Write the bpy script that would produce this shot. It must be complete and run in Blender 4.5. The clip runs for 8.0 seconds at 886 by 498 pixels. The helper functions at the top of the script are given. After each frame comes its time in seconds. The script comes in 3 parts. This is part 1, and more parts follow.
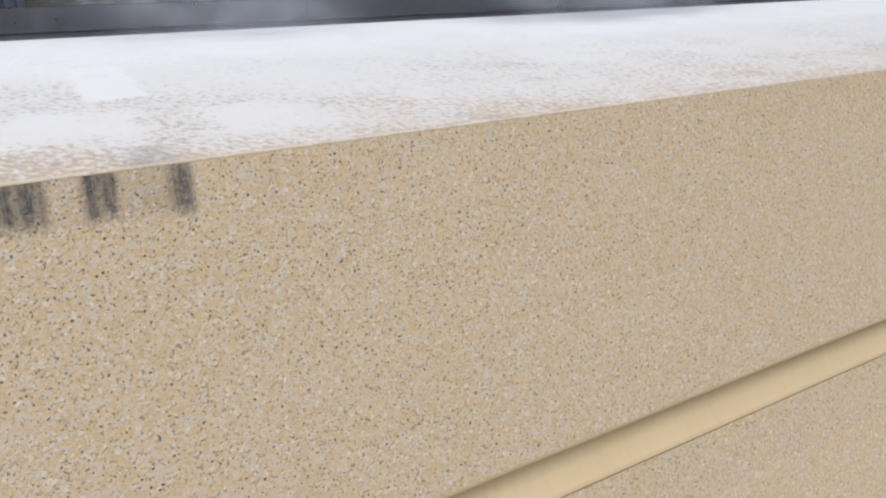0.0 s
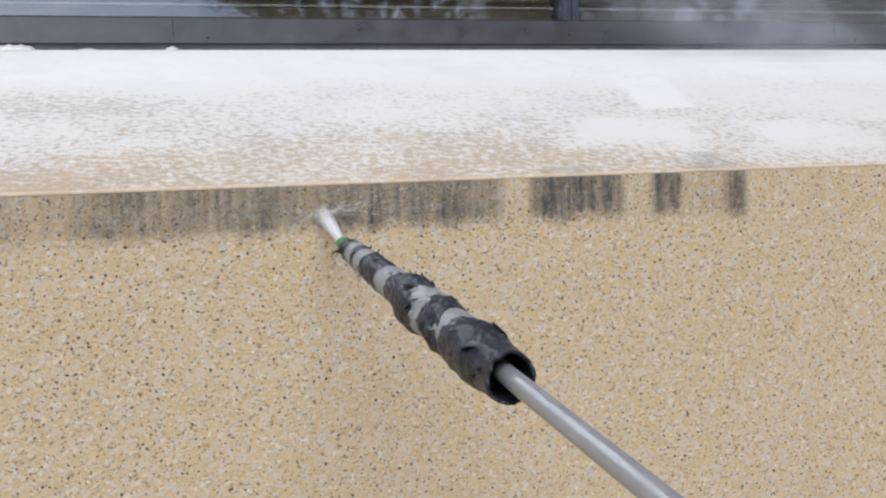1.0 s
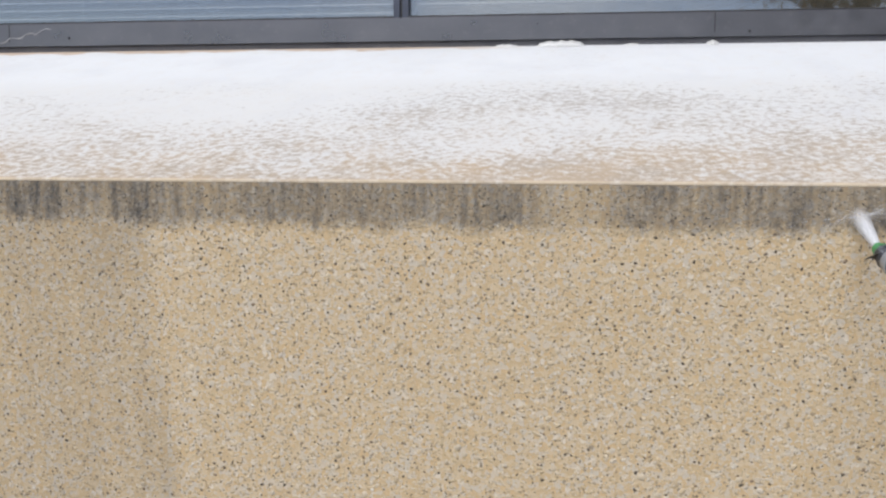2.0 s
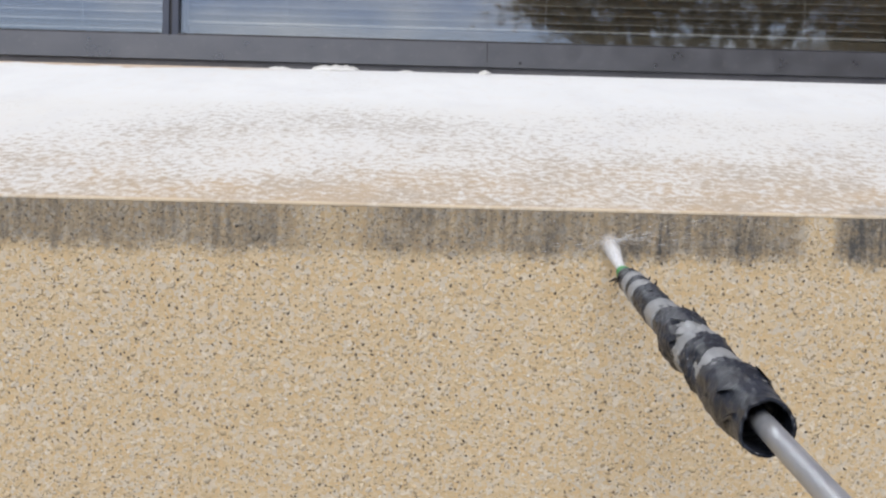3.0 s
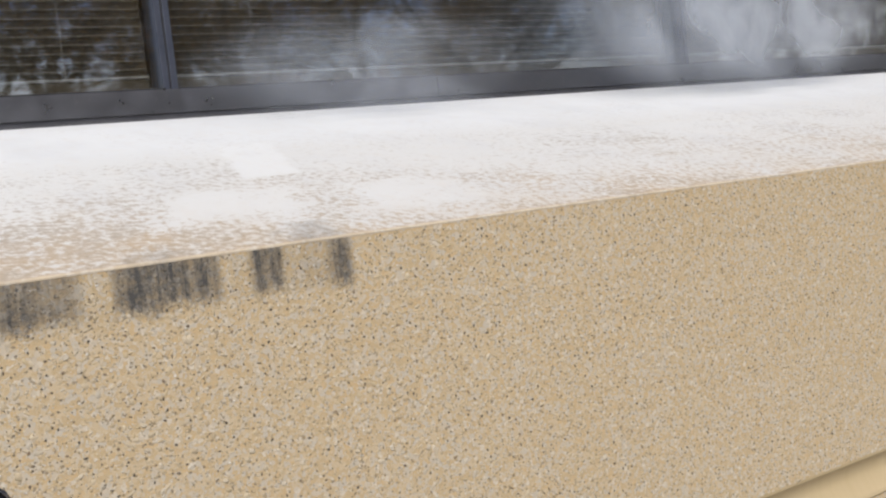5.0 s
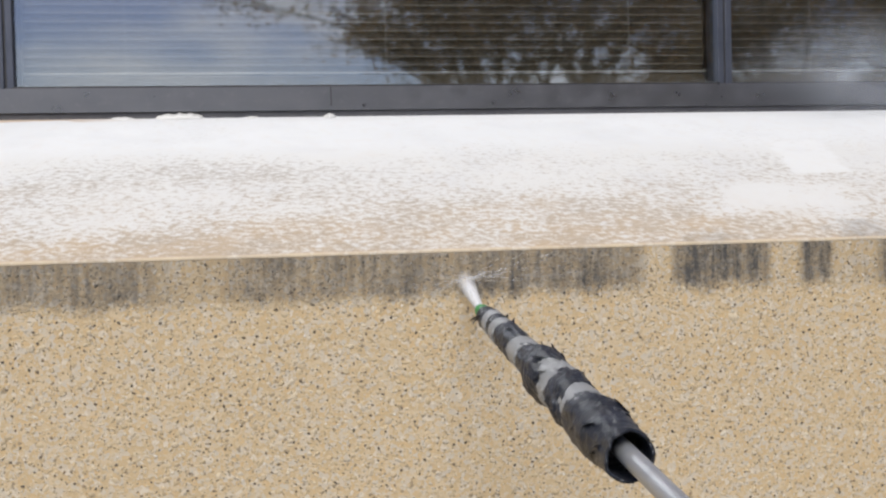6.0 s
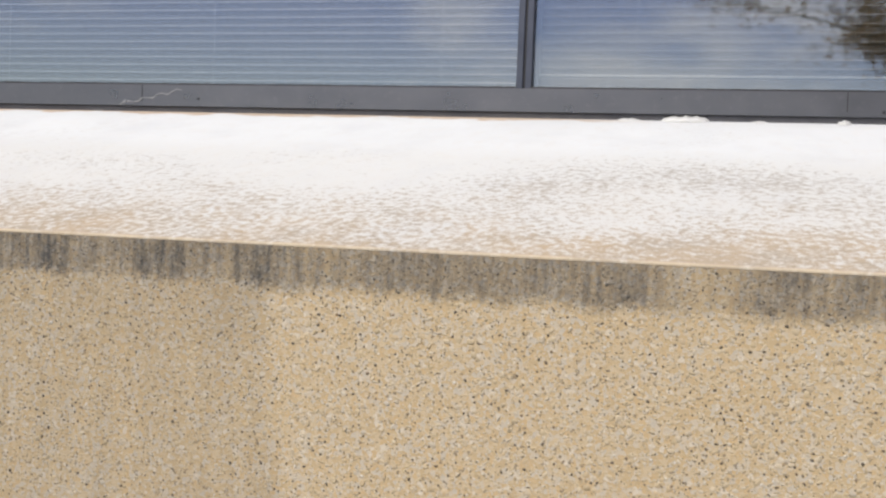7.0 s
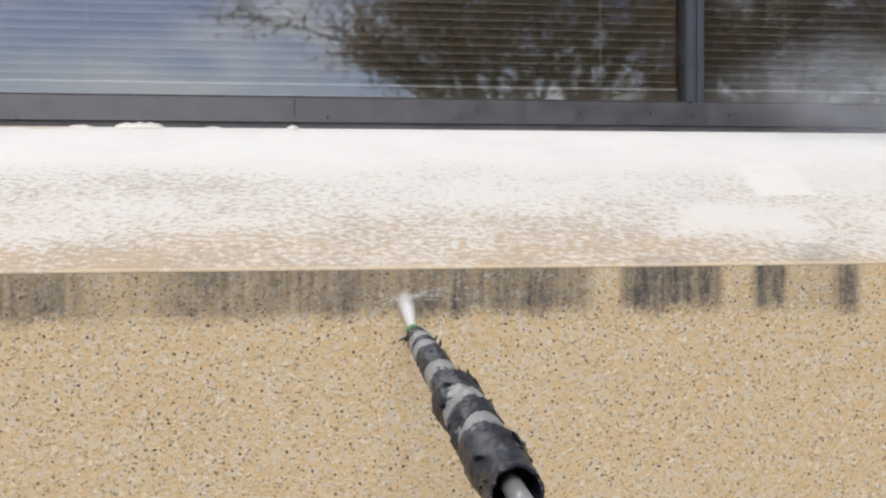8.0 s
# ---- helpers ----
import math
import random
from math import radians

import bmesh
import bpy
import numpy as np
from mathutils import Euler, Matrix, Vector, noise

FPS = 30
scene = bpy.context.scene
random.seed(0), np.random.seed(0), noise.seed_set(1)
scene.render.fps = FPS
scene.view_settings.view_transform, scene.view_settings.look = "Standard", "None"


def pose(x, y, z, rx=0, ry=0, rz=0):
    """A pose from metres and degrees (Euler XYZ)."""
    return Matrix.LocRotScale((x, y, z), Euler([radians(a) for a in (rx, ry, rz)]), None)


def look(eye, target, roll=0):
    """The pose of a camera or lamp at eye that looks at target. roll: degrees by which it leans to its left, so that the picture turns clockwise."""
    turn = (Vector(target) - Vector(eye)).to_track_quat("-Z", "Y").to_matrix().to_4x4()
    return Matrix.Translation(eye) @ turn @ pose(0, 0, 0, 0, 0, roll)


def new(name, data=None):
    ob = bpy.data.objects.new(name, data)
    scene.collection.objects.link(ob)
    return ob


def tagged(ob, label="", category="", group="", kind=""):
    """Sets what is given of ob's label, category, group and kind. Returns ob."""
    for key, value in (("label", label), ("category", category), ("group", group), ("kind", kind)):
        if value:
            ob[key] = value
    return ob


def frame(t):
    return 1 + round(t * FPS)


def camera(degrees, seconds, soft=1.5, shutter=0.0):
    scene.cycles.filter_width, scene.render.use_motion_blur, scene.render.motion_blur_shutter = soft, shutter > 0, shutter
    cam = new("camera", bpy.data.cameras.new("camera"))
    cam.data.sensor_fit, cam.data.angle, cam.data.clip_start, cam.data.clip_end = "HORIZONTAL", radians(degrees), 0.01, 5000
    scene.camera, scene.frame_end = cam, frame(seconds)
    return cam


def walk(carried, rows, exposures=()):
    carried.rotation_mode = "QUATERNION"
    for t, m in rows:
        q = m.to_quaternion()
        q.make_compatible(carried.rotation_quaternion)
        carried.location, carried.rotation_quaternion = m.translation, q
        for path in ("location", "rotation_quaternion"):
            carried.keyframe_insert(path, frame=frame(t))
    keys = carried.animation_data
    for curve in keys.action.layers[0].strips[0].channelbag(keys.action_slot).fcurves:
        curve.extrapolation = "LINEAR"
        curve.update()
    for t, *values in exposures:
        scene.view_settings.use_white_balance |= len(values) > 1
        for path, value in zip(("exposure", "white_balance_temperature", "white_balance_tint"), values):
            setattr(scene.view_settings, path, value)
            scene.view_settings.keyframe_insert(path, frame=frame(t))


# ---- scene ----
cam = camera(43.5, 8.0, soft=2.25)
PATH = [
    (0, (-0.647, -1.269, 0.032), (0.605, 0.269, -0.224), -6.5),
    (0.2, (-0.683, -1.28, 0.041), (0.486, 0.325, -0.204), -6.0),
    (0.5, (-0.755, -1.316, 0.031), (0.209, 0.427, -0.152), -3.6),
    (0.7, (-0.768, -1.312, 0.038), (0.041, 0.507, -0.157), -2.3),
    (1, (-0.846, -1.337, 0.034), (-0.266, 0.57, -0.141), -1.6),
    (1.2, (-0.801, -1.349, 0.039), (-0.452, 0.612, -0.142), -0.9),
    (1.5, (-0.827, -1.383, 0.044), (-0.741, 0.608, -0.121), -0.3),
    (1.8, (-0.845, -1.38, 0.053), (-1.022, 0.603, -0.141), -0.1),
    (2, (-0.853, -1.362, 0.043), (-1.188, 0.601, -0.141), 0.1),
    (2.2, (-0.837, -1.36, 0.04), (-1.34, 0.567, -0.14), 0.2),
    (3.3, (-0.776, -1.312, 0.025), (-0.486, 0.664, -0.083), 0.8),
    (3.5, (-0.75, -1.325, 0.038), (-0.316, 0.624, -0.081), -0.2),
    (3.8, (-0.746, -1.312, 0.038), (-0.06, 0.564, -0.063), -1.5),
    (4, (-0.714, -1.294, 0.035), (0.1, 0.529, -0.081), -2.3),
    (4.3, (-0.665, -1.25, 0.032), (0.318, 0.487, -0.099), -3.3),
    (4.5, (-0.658, -1.24, 0.034), (0.449, 0.42, -0.1), -4.7),
    (4.6, (-0.671, -1.236, 0.036), (0.512, 0.386, -0.118), -5.5),
    (4.7, (-0.683, -1.231, 0.038), (0.526, 0.353, -0.14), -6.3),
    (4.9, (-0.694, -1.254, 0.049), (0.488, 0.351, -0.107), -7.1),
    (5, (-0.726, -1.271, 0.054), (0.402, 0.376, -0.065), -6.6),
    (5.2, (-0.772, -1.258, 0.045), (0.241, 0.464, -0.03), -5.6),
    (6.3, (-0.841, -1.384, 0.054), (-0.808, 0.615, -0.024), -0.4),
    (6.5, (-0.855, -1.382, 0.058), (-0.973, 0.613, -0.022), 0.0),
    (6.6, (-0.861, -1.373, 0.049), (-1.060, 0.614, -0.019), 0.3),
    (6.8, (-0.87, -1.345, 0.055), (-1.251, 0.617, -0.026), 0.7),
    (7, (-0.878, -1.344, 0.055), (-1.399, 0.585, -0.019), 2.3),
    (7.2, (-0.846, -1.353, 0.052), (-1.412, 0.579, 0.004), 2.2),
    (7.3, (-0.829, -1.356, 0.059), (-1.343, 0.576, 0.005), 1.8),
    (7.4, (-0.819, -1.370, 0.057), (-1.215, 0.583, 0.012), 0.9),
    (7.5, (-0.805, -1.392, 0.068), (-1.075, 0.589, 0.009), 0.9),
    (7.6, (-0.799, -1.385, 0.056), (-0.938, 0.602, 0.013), 0.6),
    (7.8, (-0.773, -1.368, 0.055), (-0.681, 0.629, 0.008), -0.1),
    (8, (-0.754, -1.331, 0.049), (-0.443, 0.644, 0.008), -0.3),
]
EXPOSURE = [(0, 0.05, 6200, 10), (2.2, 0.06, 6250, 10), (3.5, 0.08, 6450, 10), (5, 0.04, 6550, 10), (6.5, 0.12, 6500, 10), (7.4, 0.13, 6750, 10), (8, 0.11, 6750, 10)]
walk(cam, [(t, look(eye, target, roll)) for t, eye, target, roll in PATH], EXPOSURE)

# ---- world, sun, exposure ----
SUN_ELEV, SUN_AZ = radians(47), radians(200)      # azimuth measured clockwise from +y
world = bpy.data.worlds.new("sky")
scene.world = world
world.use_nodes = True
wn = world.node_tree
wn.nodes.clear()
w_out = wn.nodes.new("ShaderNodeOutputWorld")
w_bg = wn.nodes.new("ShaderNodeBackground")
w_sky = wn.nodes.new("ShaderNodeTexSky")
w_sky.sky_type, w_sky.sun_disc = "NISHITA", False
w_sky.sun_elevation, w_sky.sun_rotation = SUN_ELEV, SUN_AZ
w_sky.dust_density, w_sky.ozone_density, w_sky.air_density = 0.6, 2.0, 1.0
w_co = wn.nodes.new("ShaderNodeTexCoord")
w_map = wn.nodes.new("ShaderNodeMapping")
w_map.inputs["Scale"].default_value = (1.0, 1.0, 2.2)
w_map.inputs["Location"].default_value = (0.35, 0.2, 0.0)
w_no = wn.nodes.new("ShaderNodeTexNoise")
w_no.inputs["Scale"].default_value = 2.2
w_no.inputs["Detail"].default_value = 6
w_no.inputs["Roughness"].default_value = 0.6
w_rm = wn.nodes.new("ShaderNodeMapRange")
w_rm.inputs["From Min"].default_value, w_rm.inputs["From Max"].default_value = 0.50, 0.66
w_mx = wn.nodes.new("ShaderNodeMix")
w_mx.data_type = "RGBA"
w_mx.inputs[7].default_value = (9.0, 8.8, 8.6, 1)
wn.links.new(w_co.outputs["Generated"], w_map.inputs["Vector"])
wn.links.new(w_map.outputs["Vector"], w_no.inputs["Vector"])
wn.links.new(w_no.outputs["Fac"], w_rm.inputs["Value"])
wn.links.new(w_rm.outputs["Result"], w_mx.inputs[0])
w_hue = wn.nodes.new("ShaderNodeHueSaturation")
w_hue.inputs["Hue"].default_value, w_hue.inputs["Saturation"].default_value, w_hue.inputs["Value"].default_value = 0.530, 1.12, 0.68
wn.links.new(w_sky.outputs["Color"], w_hue.inputs["Color"])
wn.links.new(w_hue.outputs["Color"], w_mx.inputs[6])
w_sep = wn.nodes.new("ShaderNodeSeparateXYZ")
wn.links.new(w_co.outputs["Generated"], w_sep.inputs[0])
w_hz = wn.nodes.new("ShaderNodeMapRange")          # pale haze low over the horizon
w_hz.inputs["From Min"].default_value, w_hz.inputs["From Max"].default_value = 0.06, 0.30
w_hz.inputs["To Min"].default_value, w_hz.inputs["To Max"].default_value = 0.15, 0.0
wn.links.new(w_sep.outputs[2], w_hz.inputs["Value"])
w_low = wn.nodes.new("ShaderNodeMix")
w_low.data_type = "RGBA"
w_low.inputs[7].default_value = (6.0, 6.1, 6.2, 1)
wn.links.new(w_hz.outputs["Result"], w_low.inputs[0])
wn.links.new(w_mx.outputs[2], w_low.inputs[6])
wn.links.new(w_low.outputs[2], w_bg.inputs["Color"])
w_bg.inputs["Strength"].default_value = 0.10
wn.links.new(w_bg.outputs["Background"], w_out.inputs["Surface"])

sun = new("sun", bpy.data.lights.new("sun", "SUN"))
sun.data.energy, sun.data.angle, sun.data.color = 3.0, radians(40), (1.0, 0.96, 0.90)
sun.matrix_world = look((math.sin(SUN_AZ) * 20 * math.cos(SUN_ELEV), math.cos(SUN_AZ) * 20 * math.cos(SUN_ELEV), 20 * math.sin(SUN_ELEV)), (0, 0, 0))


# ---- materials ----
class Nodes:
    """A short way to write one node material."""

    def __init__(self, name, rough=0.8, metal=0.0):
        self.mat = bpy.data.materials.new(name)
        self.mat.use_nodes = True
        self.nt = self.mat.node_tree
        self.out = self.nt.nodes["Material Output"]
        self.bsdf = self.nt.nodes["Principled BSDF"]
        self.bsdf.inputs["Roughness"].default_value = rough
        self.bsdf.inputs["Metallic"].default_value = metal
        self.co = self.nt.nodes.new("ShaderNodeTexCoord").outputs["Object"]

    def put(self, socket, value):
        if hasattr(value, "links"):
            self.nt.links.new(value, socket)
        elif isinstance(value, tuple) and len(value) == 3 and socket.type == "RGBA":
            socket.default_value = (*value, 1)
        else:
            socket.default_value = value

    def scaled(self, x, y, z, shift=(0, 0, 0)):
        n = self.nt.nodes.new("ShaderNodeMapping")
        n.inputs["Scale"].default_value = (x, y, z)
        n.inputs["Location"].default_value = shift
        self.nt.links.new(self.co, n.inputs["Vector"])
        return n.outputs["Vector"]

    def noise(self, scale, detail=3.0, rough=0.55, vec=None, color=False):
        n = self.nt.nodes.new("ShaderNodeTexNoise")
        n.inputs["Scale"].default_value, n.inputs["Detail"].default_value = scale, detail
        n.inputs["Roughness"].default_value = rough
        self.nt.links.new(vec or self.co, n.inputs["Vector"])
        return n.outputs["Color" if color else "Fac"]

    def cells(self, scale, out="Color", vec=None):
        n = self.nt.nodes.new("ShaderNodeTexVoronoi")
        n.inputs["Scale"].default_value = scale
        self.nt.links.new(vec or self.co, n.inputs["Vector"])
        if out == "Color":
            s = self.nt.nodes.new("ShaderNodeSeparateColor")
            self.nt.links.new(n.outputs["Color"], s.inputs[0])
            return s.outputs[0]
        return n.outputs[out]

    def xyz(self):
        s = self.nt.nodes.new("ShaderNodeSeparateXYZ")
        self.nt.links.new(self.co, s.inputs[0])
        return s.outputs

    def math(self, op, a, b=0.0, clamp=False):
        n = self.nt.nodes.new("ShaderNodeMath")
        n.operation, n.use_clamp = op, clamp
        self.put(n.inputs[0], a)
        self.put(n.inputs[1], b)
        return n.outputs[0]

    def span(self, v, a, b, c=0.0, d=1.0, smooth=False):
        n = self.nt.nodes.new("ShaderNodeMapRange")
        if smooth:
            n.interpolation_type = "SMOOTHSTEP"
        self.put(n.inputs[0], v)
        for i, q in enumerate((a, b, c, d)):
            self.put(n.inputs[i + 1], q)
        return n.outputs[0]

    def ramp(self, v, stops, hard=False):
        n = self.nt.nodes.new("ShaderNodeValToRGB")
        cr = n.color_ramp
        cr.interpolation = "CONSTANT" if hard else "LINEAR"
        while len(cr.elements) < len(stops):
            cr.elements.new(0.5)
        for e, (p, c) in zip(cr.elements, stops):
            e.position = p
            e.color = (*c, 1) if isinstance(c, tuple) else (c, c, c, 1)
        self.nt.links.new(v, n.inputs[0])
        return n.outputs[0]

    def mix(self, f, a, b, mode="MIX"):
        n = self.nt.nodes.new("ShaderNodeMix")
        n.data_type, n.blend_type = "RGBA", mode
        self.put(n.inputs[0], f)
        self.put(n.inputs[6], a)
        self.put(n.inputs[7], b)
        return n.outputs[2]

    def bump(self, h, strength=0.3, dist=0.002):
        n = self.nt.nodes.new("ShaderNodeBump")
        n.inputs["Strength"].default_value, n.inputs["Distance"].default_value = strength, dist
        self.nt.links.new(h, n.inputs["Height"])
        self.nt.links.new(n.outputs[0], self.bsdf.inputs["Normal"])

    def done(self, color, rough=None):
        self.put(self.bsdf.inputs["Base Color"], color)
        if rough is not None:
            self.put(self.bsdf.inputs["Roughness"], rough)
        return self.mat


def grime(m, base):
    """Algae and soot washed down from the sill's edge, and an unwashed stretch of panel, over a base colour."""
    x, y, z = m.xyz()
    wob = m.noise(14.0, 3, vec=m.scaled(1, 0, 0.25))
    edge = m.span(wob, 0.3, 0.7, -0.048, -0.066)
    deep = m.math("SUBTRACT", z, edge)
    fuzz = m.span(m.noise(130.0, 3, 0.7), 0.3, 0.7, -0.008, 0.008)
    band = m.span(m.math("ADD", deep, fuzz), -0.014, 0.012, 0.0, 1.0, True)
    streak = m.noise(1.0, 4, 0.6, vec=m.scaled(70, 0, 7))
    blotch = m.noise(9.0, 3, 0.6, vec=m.scaled(1, 0, 1))
    # which stretches along x have been left dirty
    along = m.ramp(m.span(x, -1.6, 0.1), [
        (0.0, 0.9), (0.06, 0.9), (0.10, 0.75), (0.36, 0.8), (0.39, 0.35), (0.41, 0.35), (0.44, 0.8), (0.60, 0.85),
        (0.69, 0.85), (0.726, 0.8), (0.734, 0.1), (0.750, 0.1), (0.757, 1.0), (0.827, 1.0), (0.834, 0.12), (0.853, 0.12),
        (0.859, 0.98), (0.878, 0.98), (0.885, 0.2), (0.920, 0.3), (0.927, 0.98), (0.936, 0.85), (0.943, 0.0)])
    speck = m.span(m.noise(150.0, 3, 0.75, vec=m.scaled(1, 0, 0.7)), 0.35, 0.62, 0.78, 1.05)
    s = m.math("MULTIPLY", m.span(streak, 0.32, 0.62, 0.55, 1.05), m.span(blotch, 0.30, 0.62, 0.70, 1.08))
    s = m.math("MULTIPLY", s, speck)
    f = m.math("MULTIPLY", m.math("MULTIPLY", band, along), s)
    f = m.math("MULTIPLY", f, 1.05, True)
    side = m.math("ADD", m.math("ADD", x, m.math("MULTIPLY", z, 0.10)), m.span(m.noise(5.0, 3), 0.3, 0.7, -0.010, 0.010))
    left = m.span(side, -1.50, -1.47, 1.0, 0.0, True)
    drip = m.math("ADD", m.span(m.noise(1.0, 4, 0.6, vec=m.scaled(30, 0, 3.5)), 0.4, 0.75, 0.08, 0.30), m.span(m.noise(7.0, 4, 0.65, vec=m.scaled(1, 0, 0.5)), 0.35, 0.7, 0.05, 0.28))
    top = m.span(z, -0.16, -0.02, 0.0, 0.22)
    f = m.math("MAXIMUM", f, m.math("MULTIPLY", m.math("MULTIPLY", left, 0.60), m.math("ADD", drip, top)))
    dark = m.mix(m.noise(220.0, 2), (0.052, 0.050, 0.048), (0.115, 0.110, 0.102))
    return m.mix(f, base, dark)


def panel_material():
    m = Nodes("exposed_aggregate", 0.82)
    flat = m.scaled(1, 0, 1)
    tone = m.mix(m.noise(26.0, 4), (0.56, 0.445, 0.275), (0.63, 0.52, 0.36))
    tone = m.mix(m.span(m.noise(2.3, 3), 0.35, 0.7, 0.0, 0.6), tone, (0.61, 0.475, 0.30))
    c1 = m.cells(175.0, vec=flat)
    stones = m.ramp(c1, [(0.0, (0.56, 0.41, 0.22)), (0.3, (0.64, 0.51, 0.33)), (0.55, (0.62, 0.43, 0.21)), (0.68, (0.62, 0.56, 0.47)),
                         (0.84, (0.57, 0.55, 0.50)), (0.95, (0.74, 0.69, 0.60))], True)
    base = m.mix(0.7, m.mix(1.0, tone, (0.96, 0.95, 0.93), "MULTIPLY"), stones)
    c2 = m.cells(330.0, vec=m.scaled(1, 0, 1, (3, 0, 7)))
    base = m.mix(m.span(c2, 0.945, 0.95, 0.0, 0.8), base, (0.20, 0.16, 0.11))
    base = m.mix(m.span(m.noise(420.0, 2), 0.35, 0.65, 0.0, 0.4), base, (0.68, 0.55, 0.37))
    m.bump(m.math("ADD", m.cells(175.0, "Distance", flat), m.noise(500.0, 2)), 0.25, 0.0012)
    return m.done(grime(m, base), m.span(m.noise(40.0), 0.3, 0.7, 0.7, 0.9))


LIGHT_STONES = [(0.0, (0.57, 0.45, 0.28)), (0.20, (0.65, 0.54, 0.38)), (0.38, (0.64, 0.48, 0.29)), (0.52, (0.63, 0.57, 0.48)),
                (0.66, (0.59, 0.56, 0.505)), (0.77, (0.67, 0.58, 0.44)), (0.90, (0.47, 0.365, 0.24)), (0.97, (0.71, 0.68, 0.62))]
DARK_GRIT = [(0.0, (0.05, 0.042, 0.035)), (0.40, (0.12, 0.09, 0.065)), (0.65, (0.22, 0.155, 0.10)), (0.90, (0.74, 0.71, 0.65))]


def pebble_material(name, stops, single=False):
    m = Nodes(name, 0.6)
    if single:
        rnd = m.nt.nodes.new("ShaderNodeObjectInfo").outputs["Random"]
        m.co = m.nt.nodes.new("ShaderNodeNewGeometry").outputs["Position"]
    else:
        rnd = m.nt.nodes.new("ShaderNodeNewGeometry").outputs["Random Per Island"]
    c = m.ramp(rnd, stops, True)
    matrix = m.mix(m.span(m.noise(9.0, 4, 0.6), 0.36, 0.64), (0.58, 0.49, 0.35), (0.58, 0.46, 0.28))
    c = m.mix(m.span(m.noise(300.0, 3), 0.3, 0.7, 0.36, 0.68) if stops is LIGHT_STONES else 0.15, c, matrix)
    if stops is LIGHT_STONES:
        c = m.mix(m.span(m.noise(3.5, 4, 0.6, vec=m.scaled(1, 0, 1, (6, 0, 2))), 0.40, 0.68, 0.0, 0.35), c, (0.53, 0.42, 0.26))
    return m.done(grime(m, c), 0.65)


def sill_material():
    m = Nodes("worn_white_paint", 0.7)
    x, y, z = m.xyz()
    big = m.noise(2.6, 3, 0.5, vec=m.scaled(1, 1.6, 0))
    turned = m.nt.nodes.new("ShaderNodeMapping")
    turned.inputs["Rotation"].default_value = (0, 0, radians(12))
    m.nt.links.new(m.co, turned.inputs["Vector"])
    stroke = m.nt.nodes.new("ShaderNodeMapping")
    stroke.inputs["Scale"].default_value = (85, 80, 0)
    m.nt.links.new(turned.outputs[0], stroke.inputs["Vector"])
    fleck = m.noise(1.0, 5, 0.6, vec=stroke.outputs[0])
    fine = m.noise(1.0, 3, 0.7, vec=m.scaled(260, 150, 0, (5, 1, 0)))
    clump = m.noise(1.0, 3, 0.6, vec=m.scaled(26, 17, 0, (1, 6, 0)))
    v = m.math("ADD", m.math("ADD", m.math("MULTIPLY", fleck, 0.62), m.math("MULTIPLY", fine, 0.2)), m.math("MULTIPLY", clump, 0.18))
    wear = m.ramp(y, [(0.0, 0.575), (0.015, 0.545), (0.05, 0.535), (0.10, 0.52), (0.18, 0.505), (0.32, 0.485), (0.48, 0.455), (0.56, 0.40), (0.63, 0.33), (1.0, 0.30)])
    wear = m.math("ADD", wear, m.span(big, 0.3, 0.7, -0.075, 0.055))
    # beyond the stain's end the paint has held better
    wear = m.math("SUBTRACT", wear, m.span(x, -0.10, 0.30, 0.0, 0.030, True))
    wear = m.math("SUBTRACT", wear, m.math("MULTIPLY", m.span(x, -1.15, -1.35, 0.0, 0.05, True), m.span(y, 0.1, 0.3)))

    def patch(x0, x1, y0, y1, soft, ragged):
        px = m.math("ADD", m.math("SUBTRACT", x, m.math("MULTIPLY", y, 0.30)), m.span(m.noise(16.0, 4, 0.65), 0.3, 0.7, -ragged, ragged))
        py = m.math("ADD", y, m.span(m.noise(13.0, 4, 0.65, vec=m.scaled(1, 1, 0, (4, 9, 0))), 0.3, 0.7, -ragged, ragged))
        a = m.math("MULTIPLY", m.span(px, x0, x0 + soft, 0, 1, True), m.span(px, x1 - soft, x1, 1, 0, True))
        b = m.math("MULTIPLY", m.span(py, y0, y0 + soft, 0, 1, True), m.span(py, y1 - soft, y1, 1, 0, True))
        return m.math("MULTIPLY", a, b)

    clean = patch(-0.098, 0.024, 0.33, 0.60, 0.014, 0.014)
    faint = m.math("MAXIMUM", patch(-0.27, 0.01, 0.10, 0.30, 0.08, 0.05), patch(0.03, 0.28, 0.05, 0.28, 0.09, 0.06))
    clean = m.math("MAXIMUM", clean, m.math("MULTIPLY", faint, 0.55))
    wear = m.math("SUBTRACT", wear, m.math("MULTIPLY", clean, 0.22))
    bare = m.span(m.math("SUBTRACT", wear, v), -0.050, 0.085)
    under = m.mix(m.span(m.noise(11.0, 4), 0.35, 0.65), (0.48, 0.350, 0.210), (0.38, 0.315, 0.24))
    under = m.mix(m.span(m.noise(120.0, 2), 0.3, 0.7, 0.0, 0.5), under, (0.60, 0.49, 0.36))
    paint = m.mix(m.span(m.noise(4.0, 5, 0.6), 0.35, 0.7), (0.785, 0.80, 0.80), (0.75, 0.765, 0.765))
    paint = m.mix(m.span(y, 0.50, 0.62, 0.45, 0.0), paint, (0.70, 0.69, 0.65))
    paint = m.mix(m.math("MULTIPLY", clean, 0.65), paint, (0.81, 0.825, 0.82))
